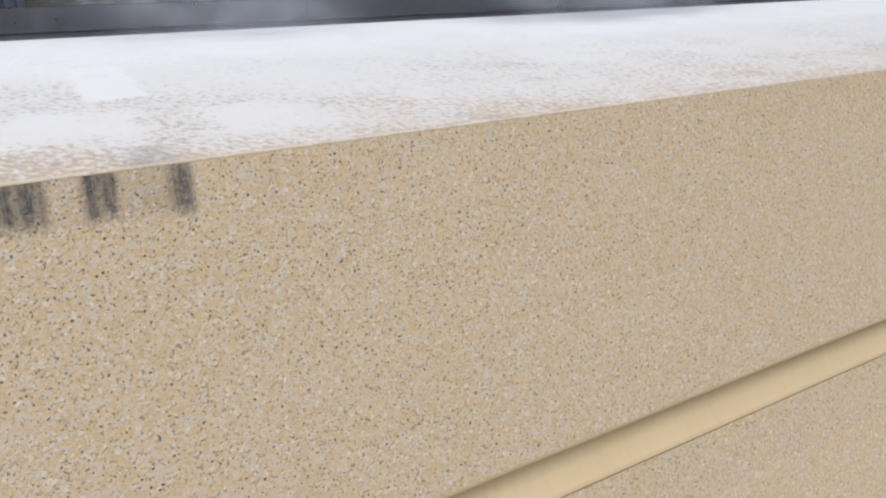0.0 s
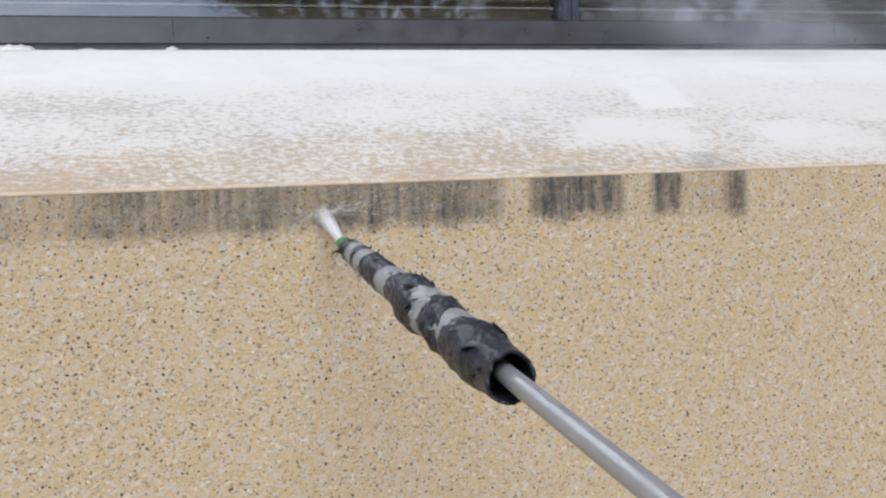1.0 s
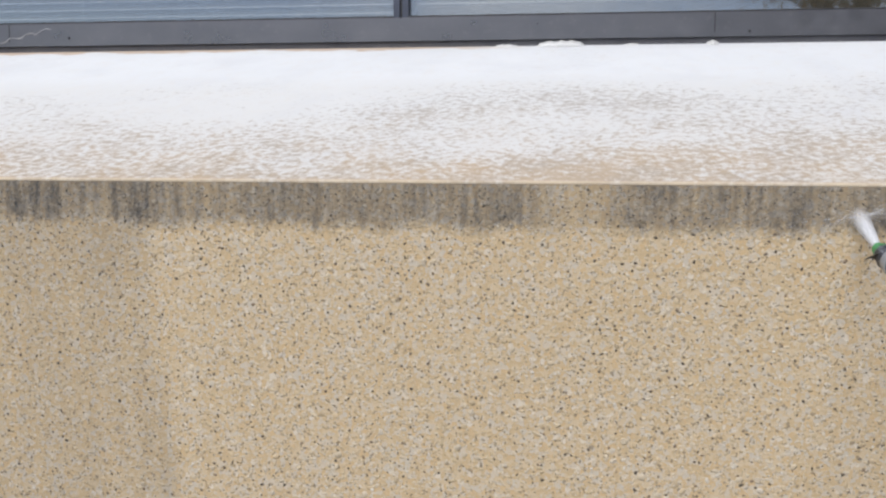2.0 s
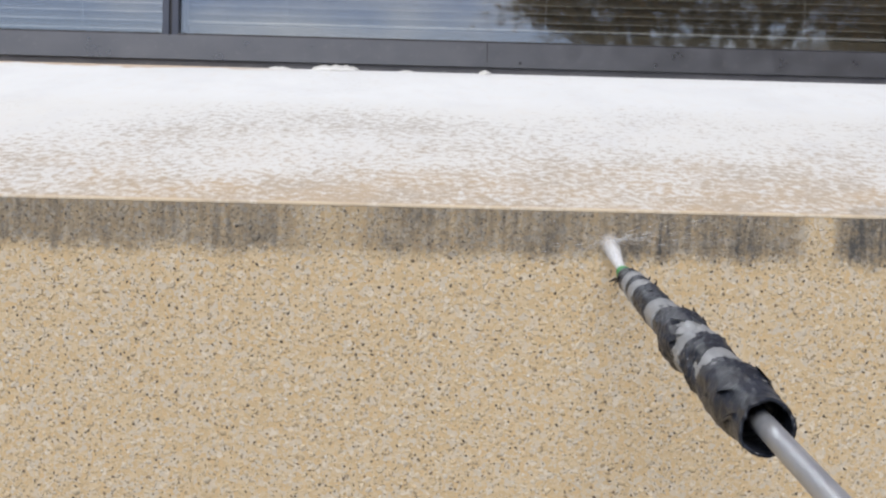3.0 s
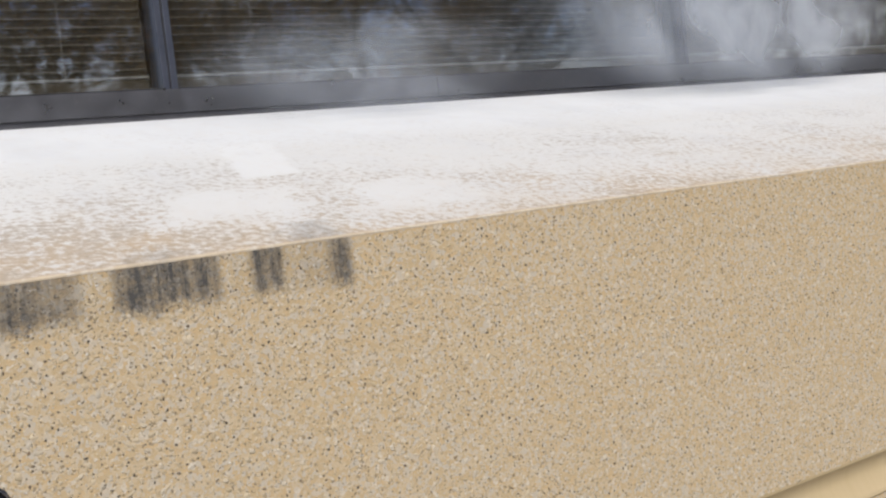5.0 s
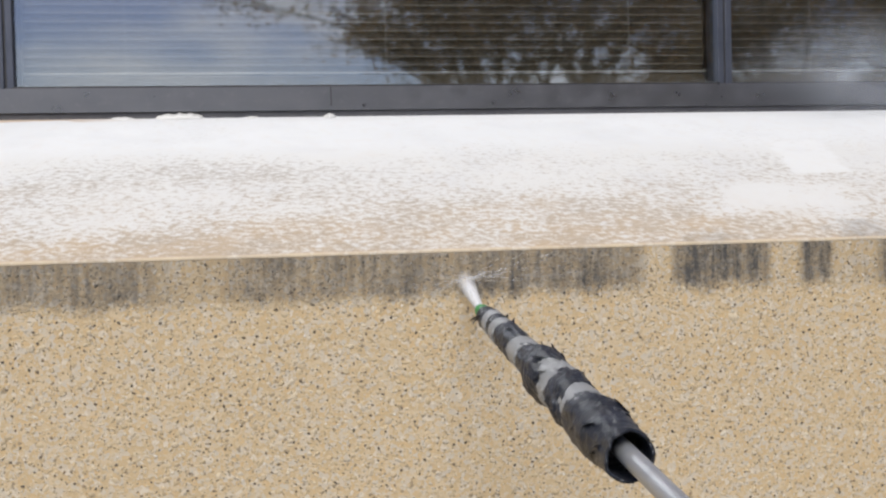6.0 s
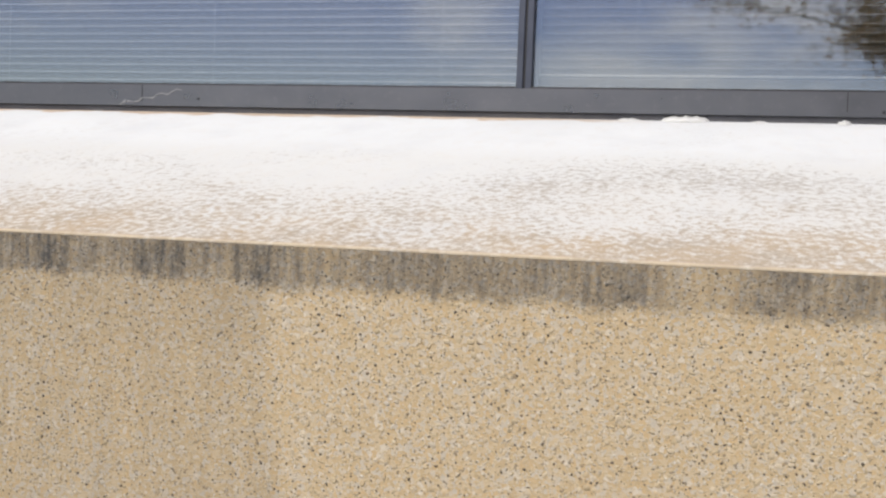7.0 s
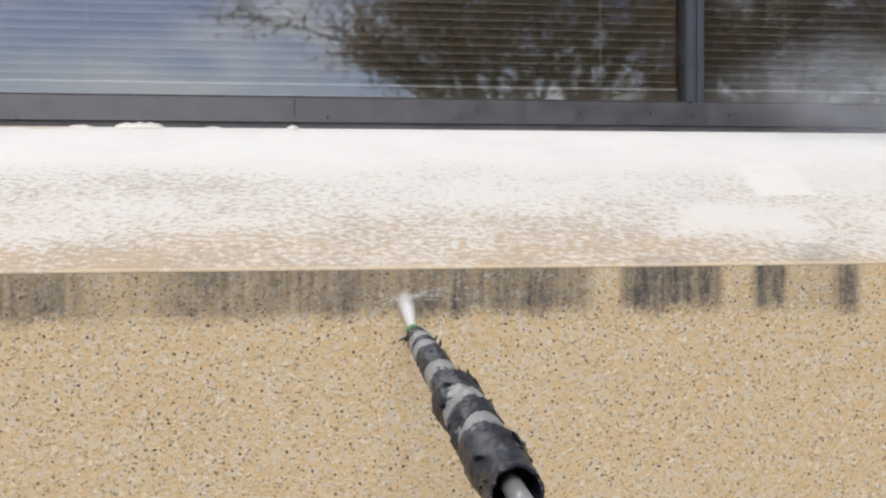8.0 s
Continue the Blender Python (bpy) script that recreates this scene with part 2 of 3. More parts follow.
    paint = m.mix(m.span(m.noise(30.0, 4, 0.7, vec=m.scaled(1, 0.6, 0)), 0.5, 0.8, 0.0, 0.25), paint, (0.70, 0.62, 0.52))
    paint = m.mix(m.span(m.noise(7.0, 4, 0.6, vec=m.scaled(1, 0.7, 0, (2, 4, 0))), 0.5, 0.75, 0.0, 0.5), paint, (0.66, 0.67, 0.68))
    wash = m.math("MULTIPLY", m.ramp(y, [(0.0, 0.40), (0.05, 0.25), (0.16, 0.10), (0.4, 0.0)]), m.span(m.noise(9.0, 4, 0.6, vec=m.scaled(1, 0.5, 0, (7, 0, 0))), 0.35, 0.65, 0.2, 1.0))
    paint = m.mix(wash, paint, (0.62, 0.50, 0.35))
    under = m.mix(m.span(y, 0.06, 0.40), under, (0.46, 0.425, 0.38))
    scratch = m.math("MULTIPLY", m.span(m.noise(1.0, 4, 0.7, vec=m.scaled(60, 90, 0, (3, 8, 0))), 0.56, 0.64), m.span(m.noise(3.2, 3, 0.5, vec=m.scaled(1, 1, 0, (8, 3, 0))), 0.50, 0.66))
    paint = m.mix(m.math("MULTIPLY", scratch, 0.5), paint, (0.52, 0.48, 0.43))
    col = m.mix(m.math("MULTIPLY", bare, 0.88), paint, under)
    soot = m.math("MAXIMUM", patch(-0.31, -0.22, -0.06, 0.07, 0.03, 0.03), patch(-0.10, 0.01, -0.06, 0.10, 0.035, 0.03))
    col = m.mix(m.math("MULTIPLY", soot, m.span(m.noise(1.0, 4, 0.6, vec=m.scaled(45, 12, 0)), 0.35, 0.65, 0.1, 0.5)), col, (0.20, 0.19, 0.18))
    rust = m.math("MULTIPLY", m.span(x, -1.25, -1.05, 1.0, 0.0), m.span(m.math("ADD", y, m.span(m.noise(14.0, 3), 0.3, 0.7, -0.02, 0.02)), 0.872, 0.885))
    col = m.mix(m.math("MULTIPLY", rust, 0.7), col, (0.55, 0.38, 0.22))
    # light catching the front lip, painted in as a paler tan line
    lit_arris = m.math("MULTIPLY", m.span(y, 0.0015, 0.006, 0.85, 0.0), m.span(m.noise(12.0, 3, 0.6, vec=m.scaled(1, 0, 0)), 0.35, 0.6, 0.25, 1.0))
    col = m.mix(lit_arris, col, (0.68, 0.57, 0.41))
    m.bump(m.math("SUBTRACT", m.math("MULTIPLY", m.noise(260.0, 3), 0.5), bare), 0.4, 0.0012)
    return m.done(col, m.span(bare, 0, 1, 0.55, 0.9))


def groove_material():
    m = Nodes("smooth_tan_concrete", 0.75)
    c = m.mix(m.noise(6.0, 4), (0.53, 0.415, 0.24), (0.59, 0.47, 0.29))
    c = m.mix(m.span(m.noise(1.0, 3, vec=m.scaled(60, 1, 3)), 0.4, 0.75, 0.0, 0.3), c, (0.48, 0.37, 0.20))
    m.bump(m.noise(180.0, 3), 0.15, 0.001)
    return m.done(c)


def metal_material():
    m = Nodes("weathered_grey_aluminium", 0.22, 0.84)
    c = m.mix(m.noise(5.0, 5, 0.6, vec=m.scaled(1, 1, 3)), (0.175, 0.178, 0.20), (0.25, 0.25, 0.268))
    c = m.mix(m.span(m.noise(60.0, 4, 0.7), 0.55, 0.8, 0.0, 0.35), c, (0.36, 0.35, 0.35))
    m.bump(m.noise(300.0, 2), 0.05, 0.0004)
    return m.done(c, m.span(m.noise(20.0), 0.3, 0.7, 0.26, 0.40))


def plain(name, a, b, rough, scale=20.0, metal=0.0, bump=0.1, dist=0.001):
    m = Nodes(name, rough, metal)
    c = m.mix(m.span(m.noise(scale, 4, 0.6), 0.3, 0.7), a, b)
    m.bump(m.noise(scale * 6, 3), bump, dist)
    return m.done(c, m.span(m.noise(scale * 2), 0.3, 0.7, rough * 0.85, min(1.0, rough * 1.15)))


def glass_material():
    m = Nodes("coated_window_glass", 0.02)
    clear = m.nt.nodes.new("ShaderNodeBsdfTransparent")
    clear.inputs[0].default_value = (0.86, 0.855, 0.83, 1)
    gloss = m.nt.nodes.new("ShaderNodeBsdfGlossy")
    gloss.inputs["Roughness"].default_value = 0.03
    gloss.inputs["Color"].default_value = (0.84, 0.90, 0.98, 1)
    mx = m.nt.nodes.new("ShaderNodeMixShader")
    mx.inputs[0].default_value = 0.34
    m.nt.links.new(clear.outputs[0], mx.inputs[1])
    m.nt.links.new(gloss.outputs[0], mx.inputs[2])
    m.nt.links.new(mx.outputs[0], m.out.inputs["Surface"])
    return m.mat


def water_material():
    m = Nodes("spray_water", 0.4)
    clear = m.nt.nodes.new("ShaderNodeBsdfTransparent")
    white = m.nt.nodes.new("ShaderNodeBsdfDiffuse")
    white.inputs["Color"].default_value = (0.93, 0.95, 0.97, 1)
    x, y, z = m.xyz()
    thin = m.ramp(y, [(0.0, 0.85), (0.45, 0.62), (0.8, 0.25), (1.0, 0.0)])
    veil = m.math("MULTIPLY", thin, m.span(m.noise(1.0, 3, vec=m.scaled(420, 2, 420)), 0.25, 0.7, 0.55, 1.0))
    mx = m.nt.nodes.new("ShaderNodeMixShader")
    m.put(mx.inputs[0], veil)
    m.nt.links.new(clear.outputs[0], mx.inputs[1])
    m.nt.links.new(white.outputs[0], mx.inputs[2])
    m.nt.links.new(mx.outputs[0], m.out.inputs["Surface"])
    return m.mat


def drop_material():
    m = Nodes("white_drops", 0.3)
    clear = m.nt.nodes.new("ShaderNodeBsdfTransparent")
    white = m.nt.nodes.new("ShaderNodeBsdfDiffuse")
    white.inputs["Color"].default_value = (0.92, 0.94, 0.96, 1)
    mx = m.nt.nodes.new("ShaderNodeMixShader")
    mx.inputs[0].default_value = 0.20
    m.nt.links.new(clear.outputs[0], mx.inputs[1])
    m.nt.links.new(white.outputs[0], mx.inputs[2])
    m.nt.links.new(mx.outputs[0], m.out.inputs["Surface"])
    return m.mat


def mist_material():
    m = Nodes("drifting_mist", 1.0)
    clear = m.nt.nodes.new("ShaderNodeBsdfTransparent")
    white = m.nt.nodes.new("ShaderNodeBsdfDiffuse")
    white.inputs["Color"].default_value = (0.62, 0.67, 0.75, 1)
    info = m.nt.nodes.new("ShaderNodeObjectInfo")
    x, y, z = m.xyz()
    far = m.math("ADD", m.math("MULTIPLY", x, x), m.math("MULTIPLY", z, z))
    wisps = m.nt.nodes.new("ShaderNodeTexNoise")
    wisps.noise_dimensions = "4D"
    wisps.inputs["Scale"].default_value, wisps.inputs["Detail"].default_value = 1.7, 5
    wisps.inputs["Distortion"].default_value = 0.6
    m.nt.links.new(m.scaled(2.2, 1, 0.8), wisps.inputs["Vector"])
    m.put(wisps.inputs["W"], m.math("MULTIPLY", info.outputs["Random"], 40.0))
    a = m.math("MULTIPLY", m.span(far, 0.0, 0.66, 1.0, 0.0, True), m.span(wisps.outputs["Fac"], 0.32, 0.68, 0.25, 1.0, True))
    a = m.math("MULTIPLY", a, info.outputs["Alpha"])
    mx = m.nt.nodes.new("ShaderNodeMixShader")
    m.put(mx.inputs[0], a)
    m.nt.links.new(clear.outputs[0], mx.inputs[1])
    m.nt.links.new(white.outputs[0], mx.inputs[2])
    m.nt.links.new(mx.outputs[0], m.out.inputs["Surface"])
    return m.mat


DROPS = drop_material()
MIST = mist_material()
PANEL, GROOVE, SILL = panel_material(), groove_material(), sill_material()
PEBBLES, GRIT = pebble_material("light_pebbles", LIGHT_STONES), pebble_material("dark_grit", DARK_GRIT)
PEBBLE = pebble_material("single_pebble", LIGHT_STONES, True)
METAL, GLASS, WATER = metal_material(), glass_material(), water_material()
ANODISED = plain("dark_anodised_aluminium", (0.075, 0.085, 0.115), (0.12, 0.13, 0.165), 0.38, 9, 0.5, 0.05, 0.0004)
RUBBER = plain("black_sealant", (0.02, 0.02, 0.022), (0.045, 0.045, 0.05), 0.6, 40)
SEAL = plain("grey_sealant", (0.06, 0.06, 0.07), (0.11, 0.11, 0.12), 0.5, 12)
CAULK = plain("white_caulk", (0.72, 0.72, 0.70), (0.80, 0.80, 0.78), 0.6, 60)
SCUFF = plain("dried_grey_paint", (0.30, 0.30, 0.31), (0.40, 0.40, 0.41), 0.7, 60)
# near-black faces set off pale edges, whose caught light is painted in
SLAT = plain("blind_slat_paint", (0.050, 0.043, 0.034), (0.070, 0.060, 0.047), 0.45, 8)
LIT_EDGE = plain("blind_slat_lit_edge", (0.52, 0.53, 0.53), (0.60, 0.61, 0.61), 0.5, 8)
# the same lit edge painted dimmer, for bays that mirror the trees
DIM_LIT_EDGE = plain("dim_slat_lit_edge", (0.30, 0.285, 0.24), (0.40, 0.38, 0.32), 0.5, 8)
CORD = plain("blind_cord", (0.24, 0.235, 0.22), (0.30, 0.295, 0.28), 0.8, 90)
RAILPAINT = plain("blind_rail_paint", (0.13, 0.115, 0.09), (0.17, 0.15, 0.12), 0.4, 10)
STEEL = plain("stainless_tube", (0.42, 0.44, 0.47), (0.54, 0.555, 0.58), 0.45, 30, 0.6, 0.05, 0.0003)
TAPE = plain("black_tape", (0.010, 0.013, 0.020), (0.030, 0.035, 0.049), 0.36, 45, 0.0, 0.6, 0.0014)
GREYTAPE = plain("silver_tape", (0.28, 0.295, 0.305), (0.40, 0.41, 0.42), 0.42, 80, 0.15, 0.4, 0.0008)
GREEN = plain("green_plastic", (0.03, 0.22, 0.05), (0.05, 0.32, 0.08), 0.4, 60)
ROOM = plain("room_plaster", (0.42, 0.41, 0.39), (0.48, 0.47, 0.45), 0.9, 3)
CARPET = plain("room_carpet", (0.10, 0.10, 0.11), (0.15, 0.15, 0.16), 0.95, 30)
RENDERED = plain("tan_concrete_wall", (0.46, 0.35, 0.21), (0.56, 0.44, 0.28), 0.85, 6)
PAVING = plain("grey_paving", (0.20, 0.20, 0.19), (0.30, 0.29, 0.28), 0.9, 1.5)
GRASS = plain("dry_grass_ground", (0.06, 0.07, 0.025), (0.13, 0.12, 0.05), 0.95, 0.4)
BARK = plain("grey_brown_bark", (0.06, 0.05, 0.04), (0.14, 0.12, 0.10), 0.9, 9, 0.0, 0.6, 0.02)


def leaf_material():
    m = Nodes("autumn_leaf", 0.6)
    r = m.nt.nodes.new("ShaderNodeNewGeometry").outputs["Random Per Island"]
    c = m.ramp(r, [(0.0, (0.065, 0.052, 0.028)), (0.4, (0.105, 0.075, 0.042)), (0.7, (0.16, 0.098, 0.052)), (0.92, (0.32, 0.17, 0.06))])
    m.done(c)
    thin = m.nt.nodes.new("ShaderNodeBsdfTranslucent")
    m.put(thin.inputs["Color"], m.mix(0.5, c, (0.26, 0.17, 0.06)))
    mx = m.nt.nodes.new("ShaderNodeMixShader")
    mx.inputs[0].default_value = 0.4
    m.nt.links.new(m.bsdf.outputs[0], mx.inputs[1])
    m.nt.links.new(thin.outputs[0], mx.inputs[2])
    m.nt.links.new(mx.outputs[0], m.out.inputs["Surface"])
    return m.mat


LEAF = leaf_material()


# ---- building helpers ----
def mesh_of(name, bm, material, smooth=False):
    me = bpy.data.meshes.new(name)
    bm.to_mesh(me)
    bm.free()
    if smooth:
        for p in me.polygons:
            p.use_smooth = True
    me.materials.append(material)
    return me


def part(name, bm, material, parent, label="", smooth=False):
    ob = new(name, mesh_of(name, bm, material, smooth))
    ob.parent = parent
    if label:
        ob["label"] = label
    return ob


def box(bm, x0, x1, y0, y1, z0, z1, bevel=0.0):
    r = bmesh.ops.create_cube(bm, size=1.0)
    bmesh.ops.scale(bm, verts=r["verts"], vec=(x1 - x0, y1 - y0, z1 - z0))
    bmesh.ops.translate(bm, verts=r["verts"], vec=((x0 + x1) / 2, (y0 + y1) / 2, (z0 + z1) / 2))
    if bevel:
        es = list({e for v in r["verts"] for e in v.link_edges})
        bmesh.ops.bevel(bm, geom=es, offset=bevel, segments=2, affect="EDGES", profile=0.5)
    return bm


def boxed(x0, x1, y0, y1, z0, z1, bevel=0.0):
    return box(bmesh.new(), x0, x1, y0, y1, z0, z1, bevel)


def extruded(profile, x0, x1, steps=1):
    """A solid bar along x from a closed outline of (y, z)."""
    bm = bmesh.new()
    rings = []
    for i in range(steps + 1):
        x = x0 + (x1 - x0) * i / steps
        rings.append([bm.verts.new((x, y, z)) for y, z in profile])
    n = len(profile)
    for a, b in zip(rings, rings[1:]):
        for j in range(n):
            bm.faces.new((a[j], a[(j + 1) % n], b[(j + 1) % n], b[j]))
    bm.faces.new(rings[0][::-1])
    bm.faces.new(rings[-1])
    bmesh.ops.recalc_face_normals(bm, faces=bm.faces)
    return bm


def structure(name, bm, material, label, category, smooth=False):
    ob = new(name, mesh_of(name, bm, material, smooth))
    return tagged(ob, label, category, kind="structure")


# ---- the large structure ----
X0, X1 = -5.9, 7.7          # ends of the facade
SILL_Y, SILL_Z = 0.90, 0.245
GROUND = -1.35
GTOP, GBOT = -0.545, -0.627

ground = structure("ground", boxed(-400, 400, -400, 400, GROUND - 0.4, GROUND), GRASS, "dry grassy ground that reaches the horizon", "ground")
pavement = structure("pavement", boxed(X0, X1, -3.0, 0.0, GROUND - 0.1, GROUND + 0.06, 0.01), PAVING, "grey concrete pavement along the building", "pavement")
wall_south = structure("wall_south", boxed(X0, X1, 0.0, 0.20, GTOP, -0.003), PANEL,
                       "washed tan exposed aggregate concrete panel with dark stains under the sill", "wall")
wall_south_lower = structure("wall_south_lower", boxed(X0, X1, 0.0, 0.20, GROUND, GBOT), PANEL,
                             "tan exposed aggregate concrete panel below the groove", "wall")
groove = structure("trim", extruded([(0.20, GTOP), (0.002, GTOP), (0.015, GTOP - 0.014), (0.020, GTOP - 0.030), (0.018, GTOP - 0.046),
                                     (0.004, GBOT + 0.010), (-0.003, GBOT + 0.004), (-0.001, GBOT), (0.20, GBOT)], X0, X1), GROOVE,
                   "smooth tan recessed groove between two wall panels", "groove", True)

# the sloped sill, with a small rounded lip at its front edge
structure("window_sill_ledge", extruded([(0.004, -0.003), (-0.0004, -0.003), (-0.0006, -0.0010), (0.0006, 0.0005), (0.006, 0.0022)]
          + [(SILL_Y * k / 8, SILL_Z * k / 8 + 0.004 * math.sin(math.pi * k / 8)) for k in range(1, 9)]
          + [(1.10, SILL_Z), (1.10, -0.003)], X0, X1, 40), SILL,
          "sloped concrete ledge with worn white paint, bare along its front edge", "ledge")
structure("wall_south_upper", boxed(X0, X1, 0.90, 1.10, 1.56, 3.2), RENDERED, "plain tan concrete wall above the windows", "wall")
structure("wall_west", boxed(X0 - 0.2, X0, 0.0, 6.0, GROUND, 3.2), RENDERED, "plain tan concrete end wall", "wall")
structure("wall_east", boxed(X1, X1 + 0.2, 0.0, 6.0, GROUND, 3.2), RENDERED, "plain tan concrete end wall", "wall")
structure("wall_north", boxed(X0, X1, 5.8, 6.0, GROUND, 3.2), ROOM, "plain pale plaster wall inside the room", "wall")
structure("floor", boxed(X0, X1, 0.20, 5.8, -0.9, -0.75), CARPET, "dark carpet floor of the room", "floor")
structure("ceiling", boxed(X0, X1, 1.10, 5.8, 2.2, 2.35), ROOM, "plain pale ceiling of the room", "ceiling")
structure("roof", boxed(X0 - 0.3, X1 + 0.3, 0.75, 6.2, 3.2, 3.4), RENDERED, "flat concrete roof slab", "roof")
structure("wall_inner", boxed(X0, X1, 0.95, 1.10, -0.75, SILL_Z - 0.03), ROOM, "plain plaster wall under the window", "wall")

# ---- the windows: one bay between each pair of mullions ----
POSTS = [-4.335, -2.832, -1.330, 0.146, 1.668, 3.170, 4.672, 6.174]
HEAD = 1.50


def window_bay(index, x0, x1):
    """One bay: head rail, glazing bead and glass; its blind is a thing of its own."""
    win = new("window_%d" % index)
    win.location = (x0, SILL_Y, SILL_Z)
    tagged(win, "grey aluminium window with coated reflective glass above the ledge", "window", kind="structure")
    w = x1 - x0
    hw = 0.015
    part("head_rail", boxed(0, w, 0.0, 0.07, HEAD - SILL_Z, HEAD - SILL_Z + 0.06, 0.003), METAL, win)
    part("glazing_bead", boxed(hw, w - hw, 0.003, 0.024, 0.0612, 0.0645, 0.0006), RUBBER, win)
    g = part("pane", boxed(hw, w - hw, 0.026, 0.034, 0.056, HEAD - SILL_Z + 0.01), GLASS, win, "coated glass that mirrors sky and trees")
    g.visible_shadow = False
    return win


def mullion(x, name):
    m = tagged(new(name), "narrow dark grey aluminium mullion with a centre joint", "mullion", group="window mullions", kind="structure")
    m.location = (x, SILL_Y, SILL_Z)
    for a, b in ((-0.0165, -0.002), (0.002, 0.0165)):
        part("cover_strip", boxed(a, b, 0.014, 0.075, 0.0615, HEAD - SILL_Z - 0.001, 0.002), ANODISED, m)
    part("joint", boxed(-0.003, 0.003, 0.018, 0.07, 0.062, HEAD - SILL_Z - 0.002), RUBBER, m)
    return m


def slat_mesh(w, edge, tilt):
    """A shallow curved slat, nearly closed; the light on its foot edge is painted as a pale strip."""
    prof = []
    for k in range(6):
        a = k / 5
        prof.append(((2 * a - 1) * tilt + 0.0012 * math.sin(math.pi * a), -0.0090 + 0.0180 * a))
    back = [(y + 0.0004, z) for y, z in prof[::-1]]
    bm = extruded(prof + back, 0.0, w)
    n = len(bm.faces)
    box(bm, 0.0, w, -tilt - 0.0004, -tilt + 0.0006, -0.0098, -0.0076 if edge is LIT_EDGE else -0.0082)
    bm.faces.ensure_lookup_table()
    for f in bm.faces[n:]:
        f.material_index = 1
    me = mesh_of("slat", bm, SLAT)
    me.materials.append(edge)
    return me


def blind(x0, x1, bottom, rail, edge):
    b = tagged(new("venetian_blind"), "closed grey venetian blind behind the window glass", "blind", group="window blinds")
    b.location = (x0 + 0.02, SILL_Y + 0.085, bottom)
    w = x1 - x0 - 0.04
    me = slat_mesh(w, edge, 0.0003)
    pitch = 0.0178
    z = 0.012 if not rail else 0.046
    if rail:
        part("bottom_rail", boxed(0, w, -0.011, 0.011, 0.0, 0.034, 0.004), RAILPAINT, b, "grey bottom rail of the blind")
        # light along the rail's top edge, put in as a pale strip
        part("rail_lit_edge", boxed(0, w, -0.0135, -0.008, 0.0345, 0.0390, 0.001), LIT_EDGE, b, "pale strip painted for light on the rail edge")
    n = int((HEAD - bottom - z) / pitch)
    for i in range(n):
        s = new("slat", me)
        s.parent = b
        s.location = (0, 0, z + pitch * i)
    for f in (0.14, 0.51, 0.88):
        part("ladder_cord", boxed(w * f - 0.0012, w * f + 0.0012, -0.0075, -0.0055, 0.0, z + pitch * n), CORD, b)
    part("head_box", boxed(0, w, -0.02, 0.02, z + pitch * n - 0.005, z + pitch * n + 0.03, 0.003), RAILPAINT, b)
    return b


structure("window_rail", boxed(POSTS[0] - 0.02, POSTS[-1] + 0.02, SILL_Y, SILL_Y + 0.07, SILL_Z + 0.013, SILL_Z + 0.061), METAL,
          "weathered grey aluminium bottom rail along the windows", "window rail")
structure("rail_seal", boxed(POSTS[0] - 0.02, POSTS[-1] + 0.02, SILL_Y + 0.006, SILL_Y + 0.06, SILL_Z - 0.004, SILL_Z + 0.0125), SEAL,
          "dark grey sealant joint under the window rail", "sealant")
for i, (a, b) in enumerate(zip(POSTS, POSTS[1:])):
    window_bay(i + 1, a, b)
    # lit slat edges: brighter colour in the left bays, dimmer elsewhere
    blind(a, b, SILL_Z + 0.060, i not in (1, 5), LIT_EDGE if b < -1 else DIM_LIT_EDGE)
for i, x in enumerate(POSTS):
    mullion(x, "mullion" if i == 0 else "mullion.%03d" % i)
structure("wall_pier_west", boxed(X0, POSTS[0] - 0.02, 0.90, 1.10, SILL_Z, 1.56), RENDERED, "plain tan concrete pier beside the windows", "wall")
structure("wall_pier_east", boxed(POSTS[-1] + 0.02, X1, 0.90, 1.10, SILL_Z, 1.56), RENDERED, "plain tan concrete pier beside the windows", "wall")


# caulk smears on the ledge along the rail
def smear(x, length, h, seed):
    rnd = random.Random(seed)
    bm = bmesh.new()
    n = 14
    top, base = [], []
    for i in range(n + 1):
        t = i / n
        e = math.sin(math.pi * t) ** 0.35
        top.append((x + length * (t - 0.5), SILL_Y + 0.006 - 0.004 * e, SILL_Z - 0.002 + h * e * rnd.uniform(0.8, 1.1)))
        base.append((x + length * (t - 0.5), SILL_Y - 0.010 - 0.010 * e, SILL_Z - 0.006))
    back = [(p[0], SILL_Y + 0.012, SILL_Z - 0.006) for p in top]
    rows = [[bm.verts.new(p) for p in r] for r in (base, top, back)]
    for r, q in ((0, 1), (1, 2), (2, 0)):
        for i in range(n):
            bm.faces.new((rows[r][i], rows[r][i + 1], rows[q][i + 1], rows[q][i]))
    bmesh.ops.recalc_face_normals(bm, faces=bm.faces)
    ob = new("caulk_smear", mesh_of("caulk_smear", bm, CAULK, True))
    tagged(ob, "white caulk smear on the joint under the window rail", "caulk", group="caulk smears")


smear(-1.00, 0.10, 0.013, 3)
smear(-0.703, 0.028, 0.009, 4)
smear(-1.11, 0.05, 0.006, 5)
smear(-0.86, 0.035, 0.005, 6)


def dot(name, label, category, x, z, r, depth=0.003):
    """A small round head on the rail's face."""
    bm = bmesh.new()
    bmesh.ops.create_cone(bm, cap_ends=True, segments=12, radius1=r, radius2=r * 0.7, depth=depth)
    bmesh.ops.rotate(bm, verts=bm.verts, matrix=Matrix.Rotation(radians(90), 3, "X"))
    ob = new(name, mesh_of(name, bm, RUBBER, True))
    ob.location = (x, SILL_Y - depth / 2 + 0.0005, z)
    tagged(ob, label, category, group="rail fixings")


